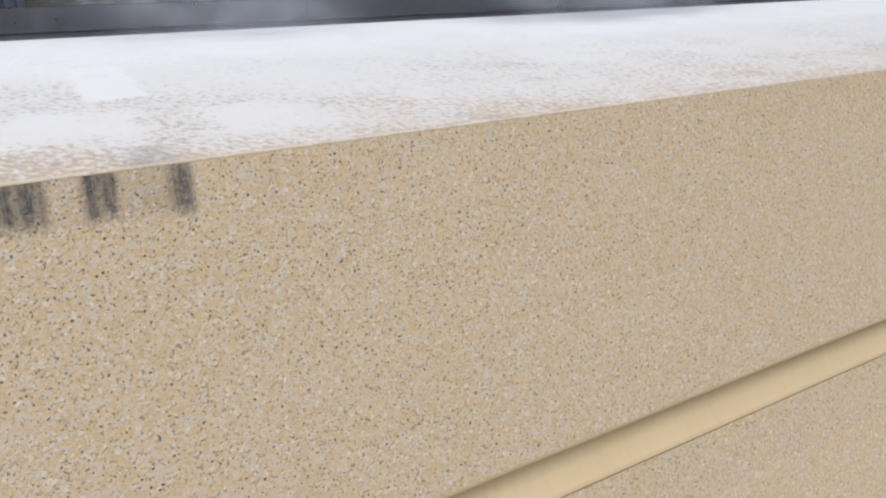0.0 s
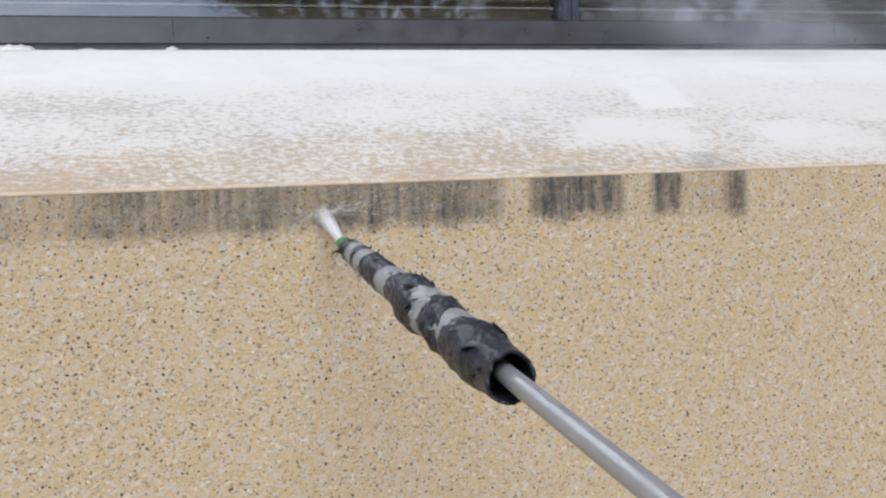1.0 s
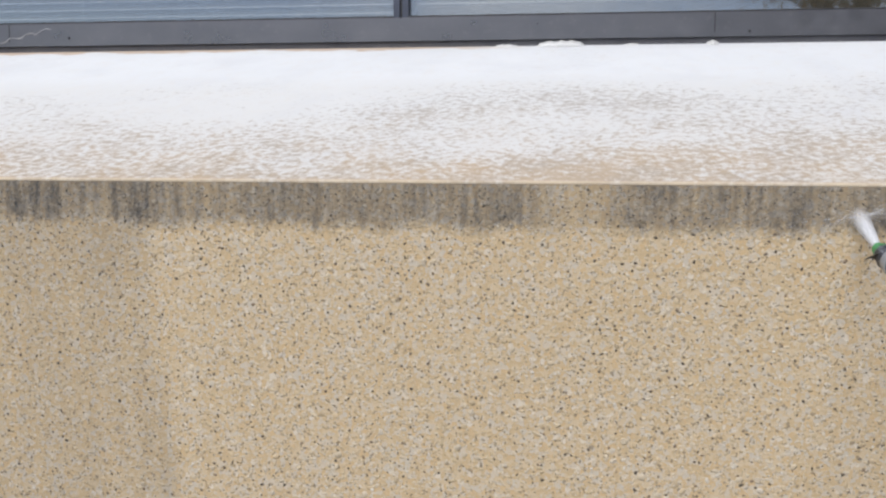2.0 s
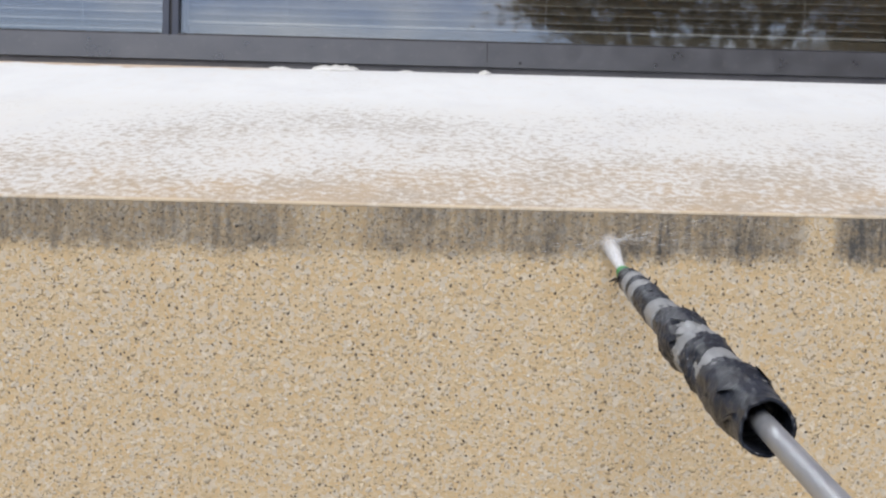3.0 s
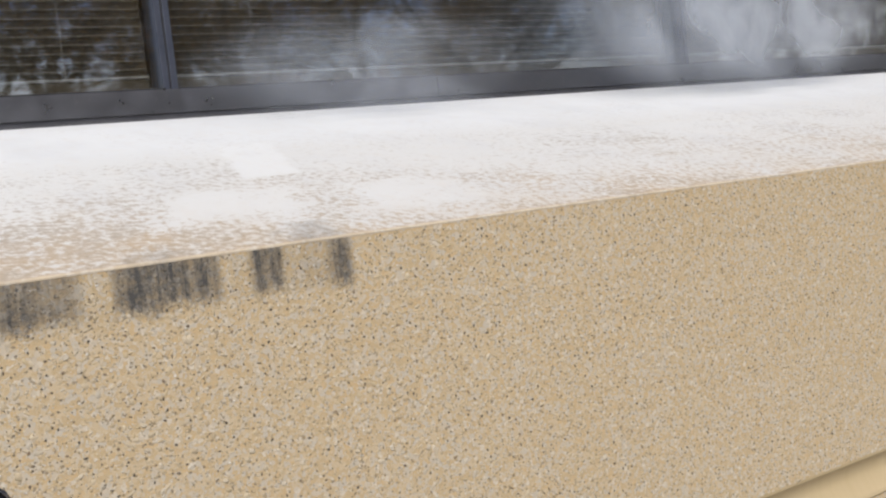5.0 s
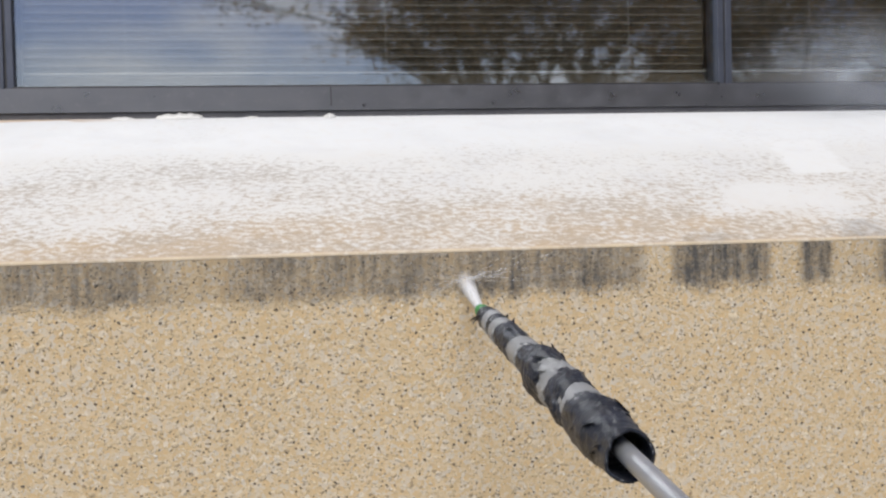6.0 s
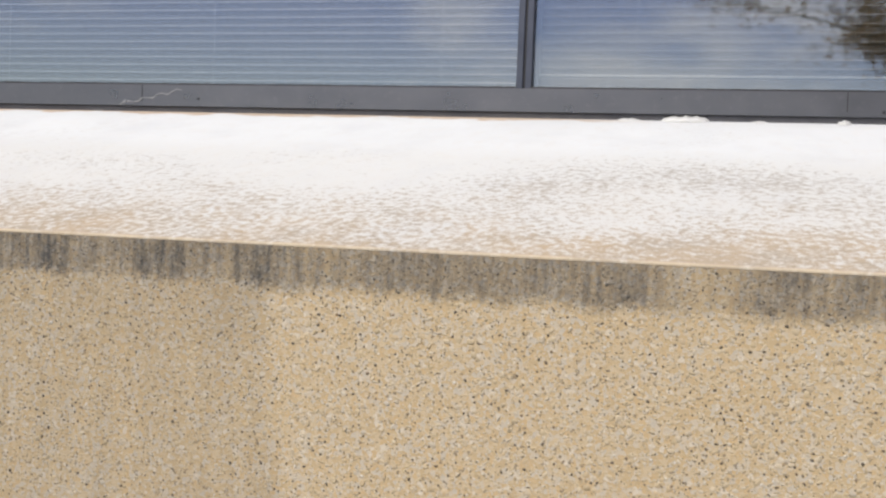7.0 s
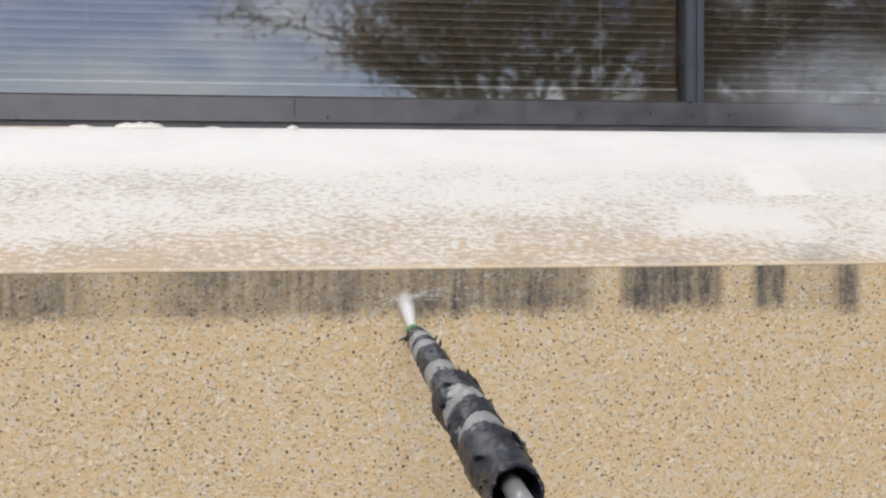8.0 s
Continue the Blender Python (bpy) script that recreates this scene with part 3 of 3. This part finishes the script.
for x, z in ((-0.634, 0.268), (-2.06, 0.275), (0.86, 0.268), (2.36, 0.268)):
    dot("screw", "small dark screw head on the window rail", "screw", x, z, 0.0028)
for x in (-0.70, 0.80, -2.20):
    j = new("rail_joint", mesh_of("rail_joint", boxed(x - 0.0008, x + 0.0008, SILL_Y - 0.0006, SILL_Y + 0.004, SILL_Z + 0.022, SILL_Z + 0.060), RUBBER))
    tagged(j, "thin dark joint across the window rail", "joint", group="rail joints")


def dirt_clump(x, seed):
    """A small dark crumb lodged at the foot of the glass."""
    bm = bmesh.new()
    bmesh.ops.create_icosphere(bm, subdivisions=2, radius=0.0032)
    for v in bm.verts:
        v.co *= 1 + 0.7 * noise.noise(v.co * 500 + Vector((seed * 3.3, 0, 0)))
        v.co.z *= 0.8
    ob = new("dirt_clump", mesh_of("dirt_clump", bm, RUBBER))
    ob.location = (x, SILL_Y + 0.009, SILL_Z + 0.0632)
    tagged(ob, "small dark crumb of dirt at the foot of the glass", "dirt", group="dirt along the glass")


for i, x in enumerate((-1.382, -1.30, -1.105, -1.050, -1.038, -0.52, 0.05, 0.52, 1.10, -1.78)):
    dirt_clump(x, i)


def scuff(points, width, seed):
    """A thin smear of dried paint on the rail."""
    rnd = random.Random(seed)
    bm = bmesh.new()
    rows = []
    for x, z in points:
        w = width * rnd.uniform(0.5, 1.3)
        rows.append([bm.verts.new((x, SILL_Y - 0.0012, z + w)), bm.verts.new((x, SILL_Y - 0.0012, z - w)),
                     bm.verts.new((x, SILL_Y + 0.001, z - w)), bm.verts.new((x, SILL_Y + 0.001, z + w))])
    for p, q in zip(rows, rows[1:]):
        for k in range(4):
            bm.faces.new((p[k], p[(k + 1) % 4], q[(k + 1) % 4], q[k]))
    bmesh.ops.recalc_face_normals(bm, faces=bm.faces)
    ob = new("paint_scuff", mesh_of("paint_scuff", bm, SCUFF))
    tagged(ob, "thin pale smear of dried paint on the rail", "paint smear", group="paint smears")


scuff([(-2.245 + 0.012 * i, 0.262 + 0.0028 * i + 0.004 * math.sin(i * 1.9)) for i in range(13)], 0.0010, 8)
scuff([(-2.255 + 0.004 * i, 0.259 + 0.003 * i) for i in range(5)], 0.0018, 9)


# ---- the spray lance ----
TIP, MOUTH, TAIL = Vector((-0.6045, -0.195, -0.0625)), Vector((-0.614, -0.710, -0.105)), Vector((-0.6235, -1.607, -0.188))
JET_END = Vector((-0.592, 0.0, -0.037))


def a_fold(a, d):
    """Folds that run round the tape at a slant."""
    return 1.3 * math.sin(a) + 1.1 * math.sin(a + d * 70) + d * 60


def lathe(profile, sides=28, rough=0.0, seed=0, ragged=0.0, length=1.0):
    """A turned body along +y from (distance, radius) pairs, dented by noise."""
    bm = bmesh.new()
    rings = []
    lo, hi = min(p[0] for p in profile), max(p[0] for p in profile)
    for k, (d, r) in enumerate(profile):
        ring = []
        for j in range(sides):
            a = 2 * math.pi * j / sides
            v = Vector((math.cos(a), 0, math.sin(a)))
            n = noise.noise(Vector((v.x * 1.6 + seed, d * 45, v.z * 1.6))) + 0.6 * noise.noise(Vector((v.x * 4 + seed, d * 150, v.z * 4)))
            n += 0.5 * (1 - 3 * abs(noise.noise(Vector((a_fold(a, d), d * 22 + seed, 1.7)))))
            n += 0.45 * (1 - 2 * abs(noise.noise(Vector((v.x * 7 + seed, d * 260, v.z * 7 + 3)))))
            rr = r * (1 + rough * n)
            dd = d
            if ragged and profile[0][1] > 0 and (d <= lo + 1e-6 or d >= hi - 1e-6):
                dd += ragged * (noise.noise(Vector((v.x * 3 + seed * 2, d * 7.0, v.z * 3))) + 0.6 * noise.noise(Vector((v.x * 11 + seed, d * 3.0, v.z * 11))))
            ring.append(bm.verts.new((v.x * rr, dd, v.z * rr)))
        rings.append(ring)
    for a, b in zip(rings, rings[1:]):
        for j in range(sides):
            bm.faces.new((a[j], a[(j + 1) % sides], b[(j + 1) % sides], b[j]))
    return bm


def finer(profile, step=0.0022):
    out = []
    for (a, r), (b, s) in zip(profile, profile[1:]):
        n = max(1, int(abs(b - a) / step))
        for i in range(n):
            t = i / n
            out.append((a + (b - a) * t, r + (s - r) * t))
    return out + [profile[-1]]


def shell(profile, thick=0.0012):
    """Closes an outer line with an inner one, so that a wrap has thickness."""
    fine = finer(profile)
    return fine + [(d, max(r - thick, 0.003)) for d, r in fine[::-1]] + [fine[0]]


def flap(seed, d, r, angle, size, lean):
    """A torn, curled end of tape that stands off the wrap."""
    bm = bmesh.new()
    rnd = random.Random(seed)
    n, rows = 7, []
    for i in range(n + 1):
        t = i / n
        rr = r + size * t * lean
        wv = size * (1.0 - 0.75 * t ** 1.5) * rnd.uniform(0.75, 1.0)
        a = angle + 0.35 * t
        c = Vector((math.cos(a) * rr, d + size * 0.5 * t, math.sin(a) * rr))
        rows.append([bm.verts.new(c + Vector((-math.sin(a) * wv * s * 0.2, wv * s * 0.5, math.cos(a) * wv * s * 0.2))) for s in (-1, 0.1, 1)])
    for p, q in zip(rows, rows[1:]):
        for j in range(2):
            bm.faces.new((p[j], p[j + 1], q[j + 1], q[j]))
    bmesh.ops.solidify(bm, geom=bm.faces, thickness=0.0012)
    return bm


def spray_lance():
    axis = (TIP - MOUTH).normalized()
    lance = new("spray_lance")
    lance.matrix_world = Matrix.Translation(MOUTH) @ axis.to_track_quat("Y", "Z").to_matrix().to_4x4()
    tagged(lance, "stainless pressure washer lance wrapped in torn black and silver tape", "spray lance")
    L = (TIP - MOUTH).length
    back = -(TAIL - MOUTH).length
    q = lambda t: L * (1 - t)          # t: 0 at the tip, 1 at the mouth of the wrap
    part("tube", lathe(finer([(back, 0.0), (back, 0.0066), (L * 0.6, 0.0066), (L * 0.6, 0.0)], 0.1), 32), STEEL, lance, "bare stainless steel tube", True)
    part("nozzle", lathe(finer([(q(0.05), 0.0), (q(0.05), 0.0084), (q(-0.016), 0.0084), (q(-0.022), 0.0072), (q(-0.044), 0.0068), (q(-0.048), 0.0050), (q(-0.048), 0.0)], 0.01), 20), GREEN, lance, "green plastic spray nozzle")
    # from, to, radii along it, dents, slant of its ends, tape
    wraps = [
        (0.018, 0.125, [0.0096, 0.0112, 0.0118, 0.0113], 0.09, 0.006, TAPE), (0.100, 0.140, [0.0128, 0.0129], 0.01, 0.006, GREYTAPE),
        (0.145, 0.205, [0.0124, 0.0126, 0.0120], 0.09, 0.008, TAPE), (0.192, 0.236, [0.0137, 0.0138], 0.01, 0.007, GREYTAPE),
        (0.225, 0.305, [0.0124, 0.0134, 0.0130], 0.10, 0.010, TAPE), (0.285, 0.395, [0.0130, 0.0140, 0.0136, 0.0122], 0.10, 0.012, TAPE),
        (0.380, 0.450, [0.0142, 0.0144], 0.01, 0.010, GREYTAPE),
        (0.435, 0.535, [0.0130, 0.0146, 0.0162], 0.10, 0.012, TAPE), (0.505, 0.640, [0.0156, 0.0186, 0.0192, 0.0174, 0.0140], 0.12, 0.014, TAPE),
        (0.60, 0.690, [0.0180, 0.0168, 0.0156], 0.09, 0.018, GREYTAPE), (0.675, 0.770, [0.0160, 0.0178, 0.0180, 0.0164], 0.14, 0.014, TAPE),
        (0.755, 0.825, [0.0168, 0.0177], 0.01, 0.012, GREYTAPE), (0.81, 0.905, [0.0168, 0.0190, 0.0196, 0.0190], 0.09, 0.012, TAPE),
        (0.875, 1.0, [0.0200, 0.0196, 0.0172, 0.0162, 0.0164], 0.07, 0.006, TAPE)]
    made = {}
    for k, (a, b, radii, dent, slant, mat) in enumerate(wraps):
        prof = [(q(a + (b - a) * i / (len(radii) - 1)), r) for i, r in enumerate(radii)]
        bm = lathe(shell(prof, 0.0016 if k < 13 else 0.002), 72, dent, k * 3.1, 0.002 if mat is GREYTAPE else (0.003 if k == 13 else 0.006))
        for v in bm.verts:
            v.co.y += slant * (0.5 * v.co.x + 0.3 * v.co.z) / 0.012 * (1 if k % 3 else -0.6)
        made[a] = part("tape_wrap", bm, mat, lance, "silver tape band" if mat is GREYTAPE else "torn black tape wrap", True)
    for s, t, r, a, size, lean in ((1, 0.055, 0.0112, 3.0, 0.024, 0.35), (12, 0.03, 0.0104, 3.4, 0.016, 0.4), (2, 0.56, 0.0178, 0.5, 0.010, 0.4), (3, 0.17, 0.0122, 0.2, 0.009, 0.7),
                                   (4, 0.64, 0.0155, 2.6, 0.012, 0.4), (5, 0.95, 0.0160, 3.3, 0.014, 0.5), (6, 0.46, 0.0132, 0.7, 0.008, 0.6),
                                   (7, 0.30, 0.0132, 3.1, 0.009, 0.5), (8, 0.70, 0.0140, 1.4, 0.012, 0.3), (9, 0.88, 0.0188, 2.9, 0.010, 0.4),
                                   (10, 0.53, 0.0165, 1.2, 0.010, 0.3), (11, 0.10, 0.0118, 0.1, 0.008, 0.8)):
        part("tape_flap", flap(s, q(t), r, a, size, lean), TAPE, made[max((k for k in made if k <= t), default=0.018)], "curled torn tape end")
    for s, t, r, a, size, lean in ((21, 0.600, 0.0180, 1.9, 0.015, 0.35), (22, 0.625, 0.0172, 1.3, 0.013, 0.45), (23, 0.645, 0.0168, 2.3, 0.011, 0.5)):
        part("tape_flap", flap(s, q(t), r, a, size, lean), GREYTAPE, made[0.60], "crumpled loose end of silver tape")
    for s, t, r, a, size, lean in ((31, 0.315, 0.0134, 1.7, 0.010, 0.25), (32, 0.325, 0.0134, 2.5, 0.009, 0.3), (33, 0.47, 0.0140, 1.5, 0.010, 0.3), (34, 0.505, 0.0160, 0.6, 0.009, 0.7),
                                   (35, 0.90, 0.0194, 0.9, 0.012, 0.3), (36, 0.93, 0.0186, 2.4, 0.012, 0.3), (37, 0.97, 0.0166, 2.9, 0.010, 0.5)):
        part("tape_flap", flap(s, q(t), r, a, size, lean), TAPE, made[max(k for k in made if k <= t)], "curled torn tape end")
    return lance


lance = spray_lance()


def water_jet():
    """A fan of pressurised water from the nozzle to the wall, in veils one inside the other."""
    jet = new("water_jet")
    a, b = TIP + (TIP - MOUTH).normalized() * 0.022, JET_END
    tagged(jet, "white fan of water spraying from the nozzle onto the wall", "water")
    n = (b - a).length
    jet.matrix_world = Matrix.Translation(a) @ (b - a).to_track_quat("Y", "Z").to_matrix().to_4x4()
    for w in (1.0, 0.72, 0.45):
        bm = bmesh.new()
        rings = []
        for i in range(13):
            t = i / 12
            rx, rz = (0.0035 + 0.0085 * t) * w, (0.0035 + 0.0085 * t) * w
            rings.append([bm.verts.new((math.cos(k * math.tau / 24) * rx, t, math.sin(k * math.tau / 24) * rz)) for k in range(24)])
        for p, q in zip(rings, rings[1:]):
            for k in range(24):
                bm.faces.new((p[k], p[(k + 1) % 24], q[(k + 1) % 24], q[k]))
        v = part("spray_veil", bm, WATER, jet, "", True)
        v.scale = (1, n, 1)
    return jet


water_jet()


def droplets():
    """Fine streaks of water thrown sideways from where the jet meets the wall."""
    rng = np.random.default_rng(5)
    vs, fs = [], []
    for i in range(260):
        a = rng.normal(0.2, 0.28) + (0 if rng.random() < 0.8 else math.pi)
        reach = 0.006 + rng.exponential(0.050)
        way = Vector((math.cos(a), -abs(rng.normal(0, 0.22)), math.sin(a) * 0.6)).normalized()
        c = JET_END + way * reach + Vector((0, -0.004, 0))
        if c.z > -0.002:
            continue
        half = way * rng.uniform(0.002, 0.009)
        side = way.orthogonal().normalized() * rng.uniform(0.0002, 0.0005)
        up = way.cross(side)
        k = len(vs)
        vs += [tuple(p) for p in (c - half, c + side, c - side * 0.5 + up * 0.8, c - side * 0.5 - up * 0.8, c + half)]
        fs += [(k, k + 1, k + 2), (k, k + 2, k + 3), (k, k + 3, k + 1), (k + 4, k + 2, k + 1), (k + 4, k + 3, k + 2), (k + 4, k + 1, k + 3)]
    me = bpy.data.meshes.new("water_droplets")
    me.from_pydata(vs, [], fs)
    me.materials.append(DROPS)
    tagged(new("water_droplets", me), "fine white streaks of water splashing off the wall", "water", kind="stuff")


droplets()


def mist(x, y, z, half_x, half_z, thickness):
    """A bank of fine spray: two billowing veils, one behind the other, that thin out towards a ragged rim."""
    bank = new("water_mist")
    bank.location = (x, y, z)
    tagged(bank, "thin pale mist of fine spray drifting past the windows", "mist", kind="stuff")
    for k, (shift, share) in enumerate(((0.0, 0.6), (0.07, 0.5))):
        bm = bmesh.new()
        bmesh.ops.create_grid(bm, x_segments=48, y_segments=28, size=1.0)
        bmesh.ops.rotate(bm, verts=bm.verts, matrix=Matrix.Rotation(radians(90), 3, "X"))
        thin = []
        for v in bm.verts:
            u, w = v.co.x, v.co.z
            v.co.y = 0.05 * noise.noise(Vector((u * 1.7 + x, w * 1.5, 3.1 * k))) + 0.02 * noise.noise(Vector((u * 4, w * 4 + x, k)))
            if u * u + w * w > 0.86 + 0.22 * noise.noise(Vector((u * 3 + x, w * 3, 7 + k))):
                thin.append(v)
        bmesh.ops.delete(bm, geom=thin, context="VERTS")
        veil = part("mist_veil", bm, MIST, bank, "", True)
        veil.location, veil.scale = (0, shift, 0), (half_x, 1.0, half_z)
        veil.color = (1, 1, 1, thickness * share)


mist(0.55, 0.74, 0.32, 0.56, 0.17, 0.38)
mist(1.75, 0.70, 0.44, 0.92, 0.36, 0.85)


# ---- trees that the glass mirrors ----
def tree(x, y, height, spread, seed, leaves):
    rnd = random.Random(seed)
    t = new("tree")
    t.location = (x, y, GROUND)
    tagged(t, "autumn tree with sparse olive and brown leaves on open grass", "tree", group="trees opposite the building")
    bm = bmesh.new()
    tips = []

    def limb(p, d, length, r, level):
        steps = 5
        prev = None
        side = d.orthogonal().normalized()
        for i in range(steps + 1):
            rr = r * (1 - 0.6 * i / steps)
            up = d.cross(side).normalized()
            ring = [bm.verts.new(p + (side * math.cos(k * math.tau / 6) + up * math.sin(k * math.tau / 6)) * rr) for k in range(6)]
            if prev:
                for k in range(6):
                    bm.faces.new((prev[k], prev[(k + 1) % 6], ring[(k + 1) % 6], ring[k]))
            prev = ring
            if level and i >= 1:
                tips.append(p.copy())
            if i in (2, 3, 4, 5) and level < 3:
                for _ in range(2 if level else 3):
                    out = Vector((rnd.gauss(0, 1), rnd.gauss(0, 1), rnd.uniform(-0.1, 0.8))).normalized()
                    limb(p.copy(), (d * 0.45 + out * spread).normalized(), length * rnd.uniform(0.45, 0.62), rr * 0.6, level + 1)
            d = (d + Vector((rnd.gauss(0, 0.12), rnd.gauss(0, 0.12), rnd.gauss(0.02, 0.08)))).normalized()
            side = (side - d * side.dot(d)).normalized()
            p = p + d * (length / steps)

    limb(Vector((0, 0, 0)), Vector((0, 0, 1)), height * 0.62, height * 0.028, 0)
    part("trunk", bm, BARK, t)
    vs, fs = [], []
    for _ in range(leaves):
        c = rnd.choice(tips) + Vector((rnd.gauss(0, 0.17), rnd.gauss(0, 0.17), rnd.gauss(0, 0.14)))
        u = Vector((rnd.gauss(0, 1), rnd.gauss(0, 1), rnd.gauss(0, 1))).normalized() * rnd.uniform(0.022, 0.05)
        w = u.orthogonal() * 0.55
        k = len(vs)
        vs += [c - u, c + w, c + u * 1.1, c - w]
        fs.append((k, k + 1, k + 2, k + 3))
    me = bpy.data.meshes.new("crown")
    me.from_pydata([tuple(v) for v in vs], [], fs)
    me.materials.append(LEAF)
    cr = new("crown", me)
    cr.parent = t
    return t


for spec in ((3.2, -15.0, 8.5, 0.95, 11, 24000), (9.0, -16.0, 9.0, 0.9, 12, 17000), (14.5, -17.0, 9.5, 0.95, 13, 17000),
             (20.5, -16.0, 9.0, 0.9, 14, 20000), (7.0, -24.0, 11.0, 0.9, 15, 20000), (17.0, -25.0, 11.0, 0.9, 16, 20000),
             (28.0, -20.0, 10.0, 0.9, 17, 18000), (36.0, -22.0, 11.0, 0.9, 18, 18000), (45.0, -22.0, 11.0, 0.9, 19, 18000)):
    tree(*spec)


def far_woods():
    """A wooded edge far behind the trees."""
    rnd = random.Random(77)
    vs, fs = [], []
    for _ in range(15000):
        x = rnd.uniform(9, 150)
        top = 7.5 + 3.0 * noise.noise(Vector((x * 0.09, 0, 0))) + 2.0 * noise.noise(Vector((x * 0.35, 5, 0)))
        c = Vector((x, -62 + rnd.gauss(0, 2.5) - 0.05 * x, GROUND + top * rnd.random() ** 0.8))
        u = Vector((rnd.gauss(0, 1), rnd.gauss(0, 1), rnd.gauss(0, 1))).normalized() * rnd.uniform(0.25, 0.6)
        w = u.orthogonal() * 0.7
        k = len(vs)
        vs += [tuple(c - u), tuple(c + w), tuple(c + u), tuple(c - w)]
        fs.append((k, k + 1, k + 2, k + 3))
    me = bpy.data.meshes.new("far_woods")
    me.from_pydata(vs, [], fs)
    me.materials.append(LEAF)
    tagged(new("far_woods", me), "distant brown and olive autumn woods", "woods", kind="stuff")


far_woods()


# ---- pebbles of the exposed aggregate ----
def pebble_shape(rng, n=6):
    a = np.sort(rng.uniform(0, 0.75, n) + np.arange(n)) * (2 * np.pi / n)
    r = rng.uniform(0.70, 1.20, n)
    squash = rng.uniform(0.35, 0.95)
    low = np.stack([np.cos(a) * r, np.full(n, 0.25), np.sin(a) * r * squash], 1)
    k, ox, oz = rng.uniform(0.55, 0.8), rng.uniform(-0.12, 0.12), rng.uniform(-0.12, 0.12)
    top = np.stack([np.cos(a) * r * k + ox, -0.32 + 0.12 * rng.uniform(-1, 1, n), np.sin(a) * r * squash * k + oz], 1)
    return np.concatenate([low, top])


def pebble_field(name, parent, x0, x1, z0, z1, gap, seed, median, most, material, label, proud=0.0):
    rng = np.random.default_rng(seed)
    forms = [pebble_shape(rng) for _ in range(48)]
    nx, nz = int((x1 - x0) / gap), int((z1 - z0) / gap)
    gx, gz = np.meshgrid(np.arange(nx), np.arange(nz))
    px = x0 + (gx.ravel() + 0.5 + 0.5 * (gz.ravel() % 2)) * gap + rng.normal(0, 0.30 * gap, nx * nz)
    pz = z0 + (gz.ravel() + 0.5) * gap + rng.normal(0, 0.30 * gap, nx * nz)
    keep = (pz > z0 + 0.002) & (pz < z1 - 0.002)
    px, pz = px[keep], pz[keep]
    count = len(px)
    size = np.clip(rng.lognormal(math.log(median), 0.42, count), 0.0008, most)
    turn = rng.uniform(0, 2 * np.pi, count)
    pick = rng.integers(0, 48, count)
    v = np.array(forms)[pick] * size[:, None, None]
    tilt, lean = rng.normal(0, 0.07, count)[:, None], rng.normal(0, 0.07, count)[:, None]
    v[:, :, 1] = v[:, :, 1] * 0.22 + v[:, :, 0] * tilt + v[:, :, 2] * lean
    v[:, :, 1] = np.maximum(v[:, :, 1], -0.0016) + rng.uniform(-0.0002, 0.0003, count)[:, None] - proud
    c, s = np.cos(turn)[:, None], np.sin(turn)[:, None]
    x = v[:, :, 0] * c - v[:, :, 2] * s + px[:, None]
    z = v[:, :, 0] * s + v[:, :, 2] * c + pz[:, None]
    verts = np.stack([x, v[:, :, 1], z], 2).reshape(-1, 3)
    quads = np.array([[k, (k + 1) % 6, 6 + (k + 1) % 6, 6 + k] for k in range(6)] + [[6, 7, 8, 9], [6, 9, 10, 11]])
    faces = (quads[None] + (np.arange(count) * 12)[:, None, None]).reshape(-1, 4)
    me = bpy.data.meshes.new(name)
    me.vertices.add(len(verts))
    me.vertices.foreach_set("co", verts.ravel())
    me.loops.add(faces.size)
    me.loops.foreach_set("vertex_index", faces.ravel())
    me.polygons.add(len(faces))
    me.polygons.foreach_set("loop_start", np.arange(0, faces.size, 4))
    me.update(calc_edges=True)
    me.materials.append(material)
    ob = new(name, me)
    ob.parent = parent
    return tagged(ob, label, kind="stuff")


for wall, x0, x1, z0, z1, seed in ((wall_south, -2.0, 2.0, GTOP, -0.004, 21), (wall_south_lower, 0.3, 2.0, -0.75, GBOT, 23)):
    pebble_field("aggregate", wall, x0, x1, z0, z1, 0.0045, seed, 0.0022, 0.0062, PEBBLES, "small tan, grey and off-white pebbles set in the concrete")
    pebble_field("grit", wall, x0, x1, z0, z1, 0.0100, seed + 1, 0.0012, 0.0026, GRIT, "tiny dark and white grit set in the concrete", 0.0006)


def single_pebbles():
    rng = np.random.default_rng(31)
    kinds = []
    for k in range(8):
        bm = bmesh.new()
        vs = [bm.verts.new(tuple(p)) for p in pebble_shape(rng, 7)]
        for i in range(7):
            bm.faces.new((vs[i], vs[(i + 1) % 7], vs[7 + (i + 1) % 7], vs[7 + i]))
        bm.faces.new(vs[7:])
        bmesh.ops.recalc_face_normals(bm, faces=bm.faces)
        kinds.append(mesh_of("pebble", bm, PEBBLE))
    for i in range(290):
        ob = new("pebble", kinds[i % 8])
        ob.parent = wall_south
        s = rng.uniform(0.0028, 0.0050)
        ob.location = (rng.uniform(-1.5, 0.6), -0.0008, rng.uniform(-0.42, -0.08))
        ob.rotation_euler = (0, rng.uniform(0, 6.28), 0)
        ob.scale = (s, s * 0.4, s)


single_pebbles()
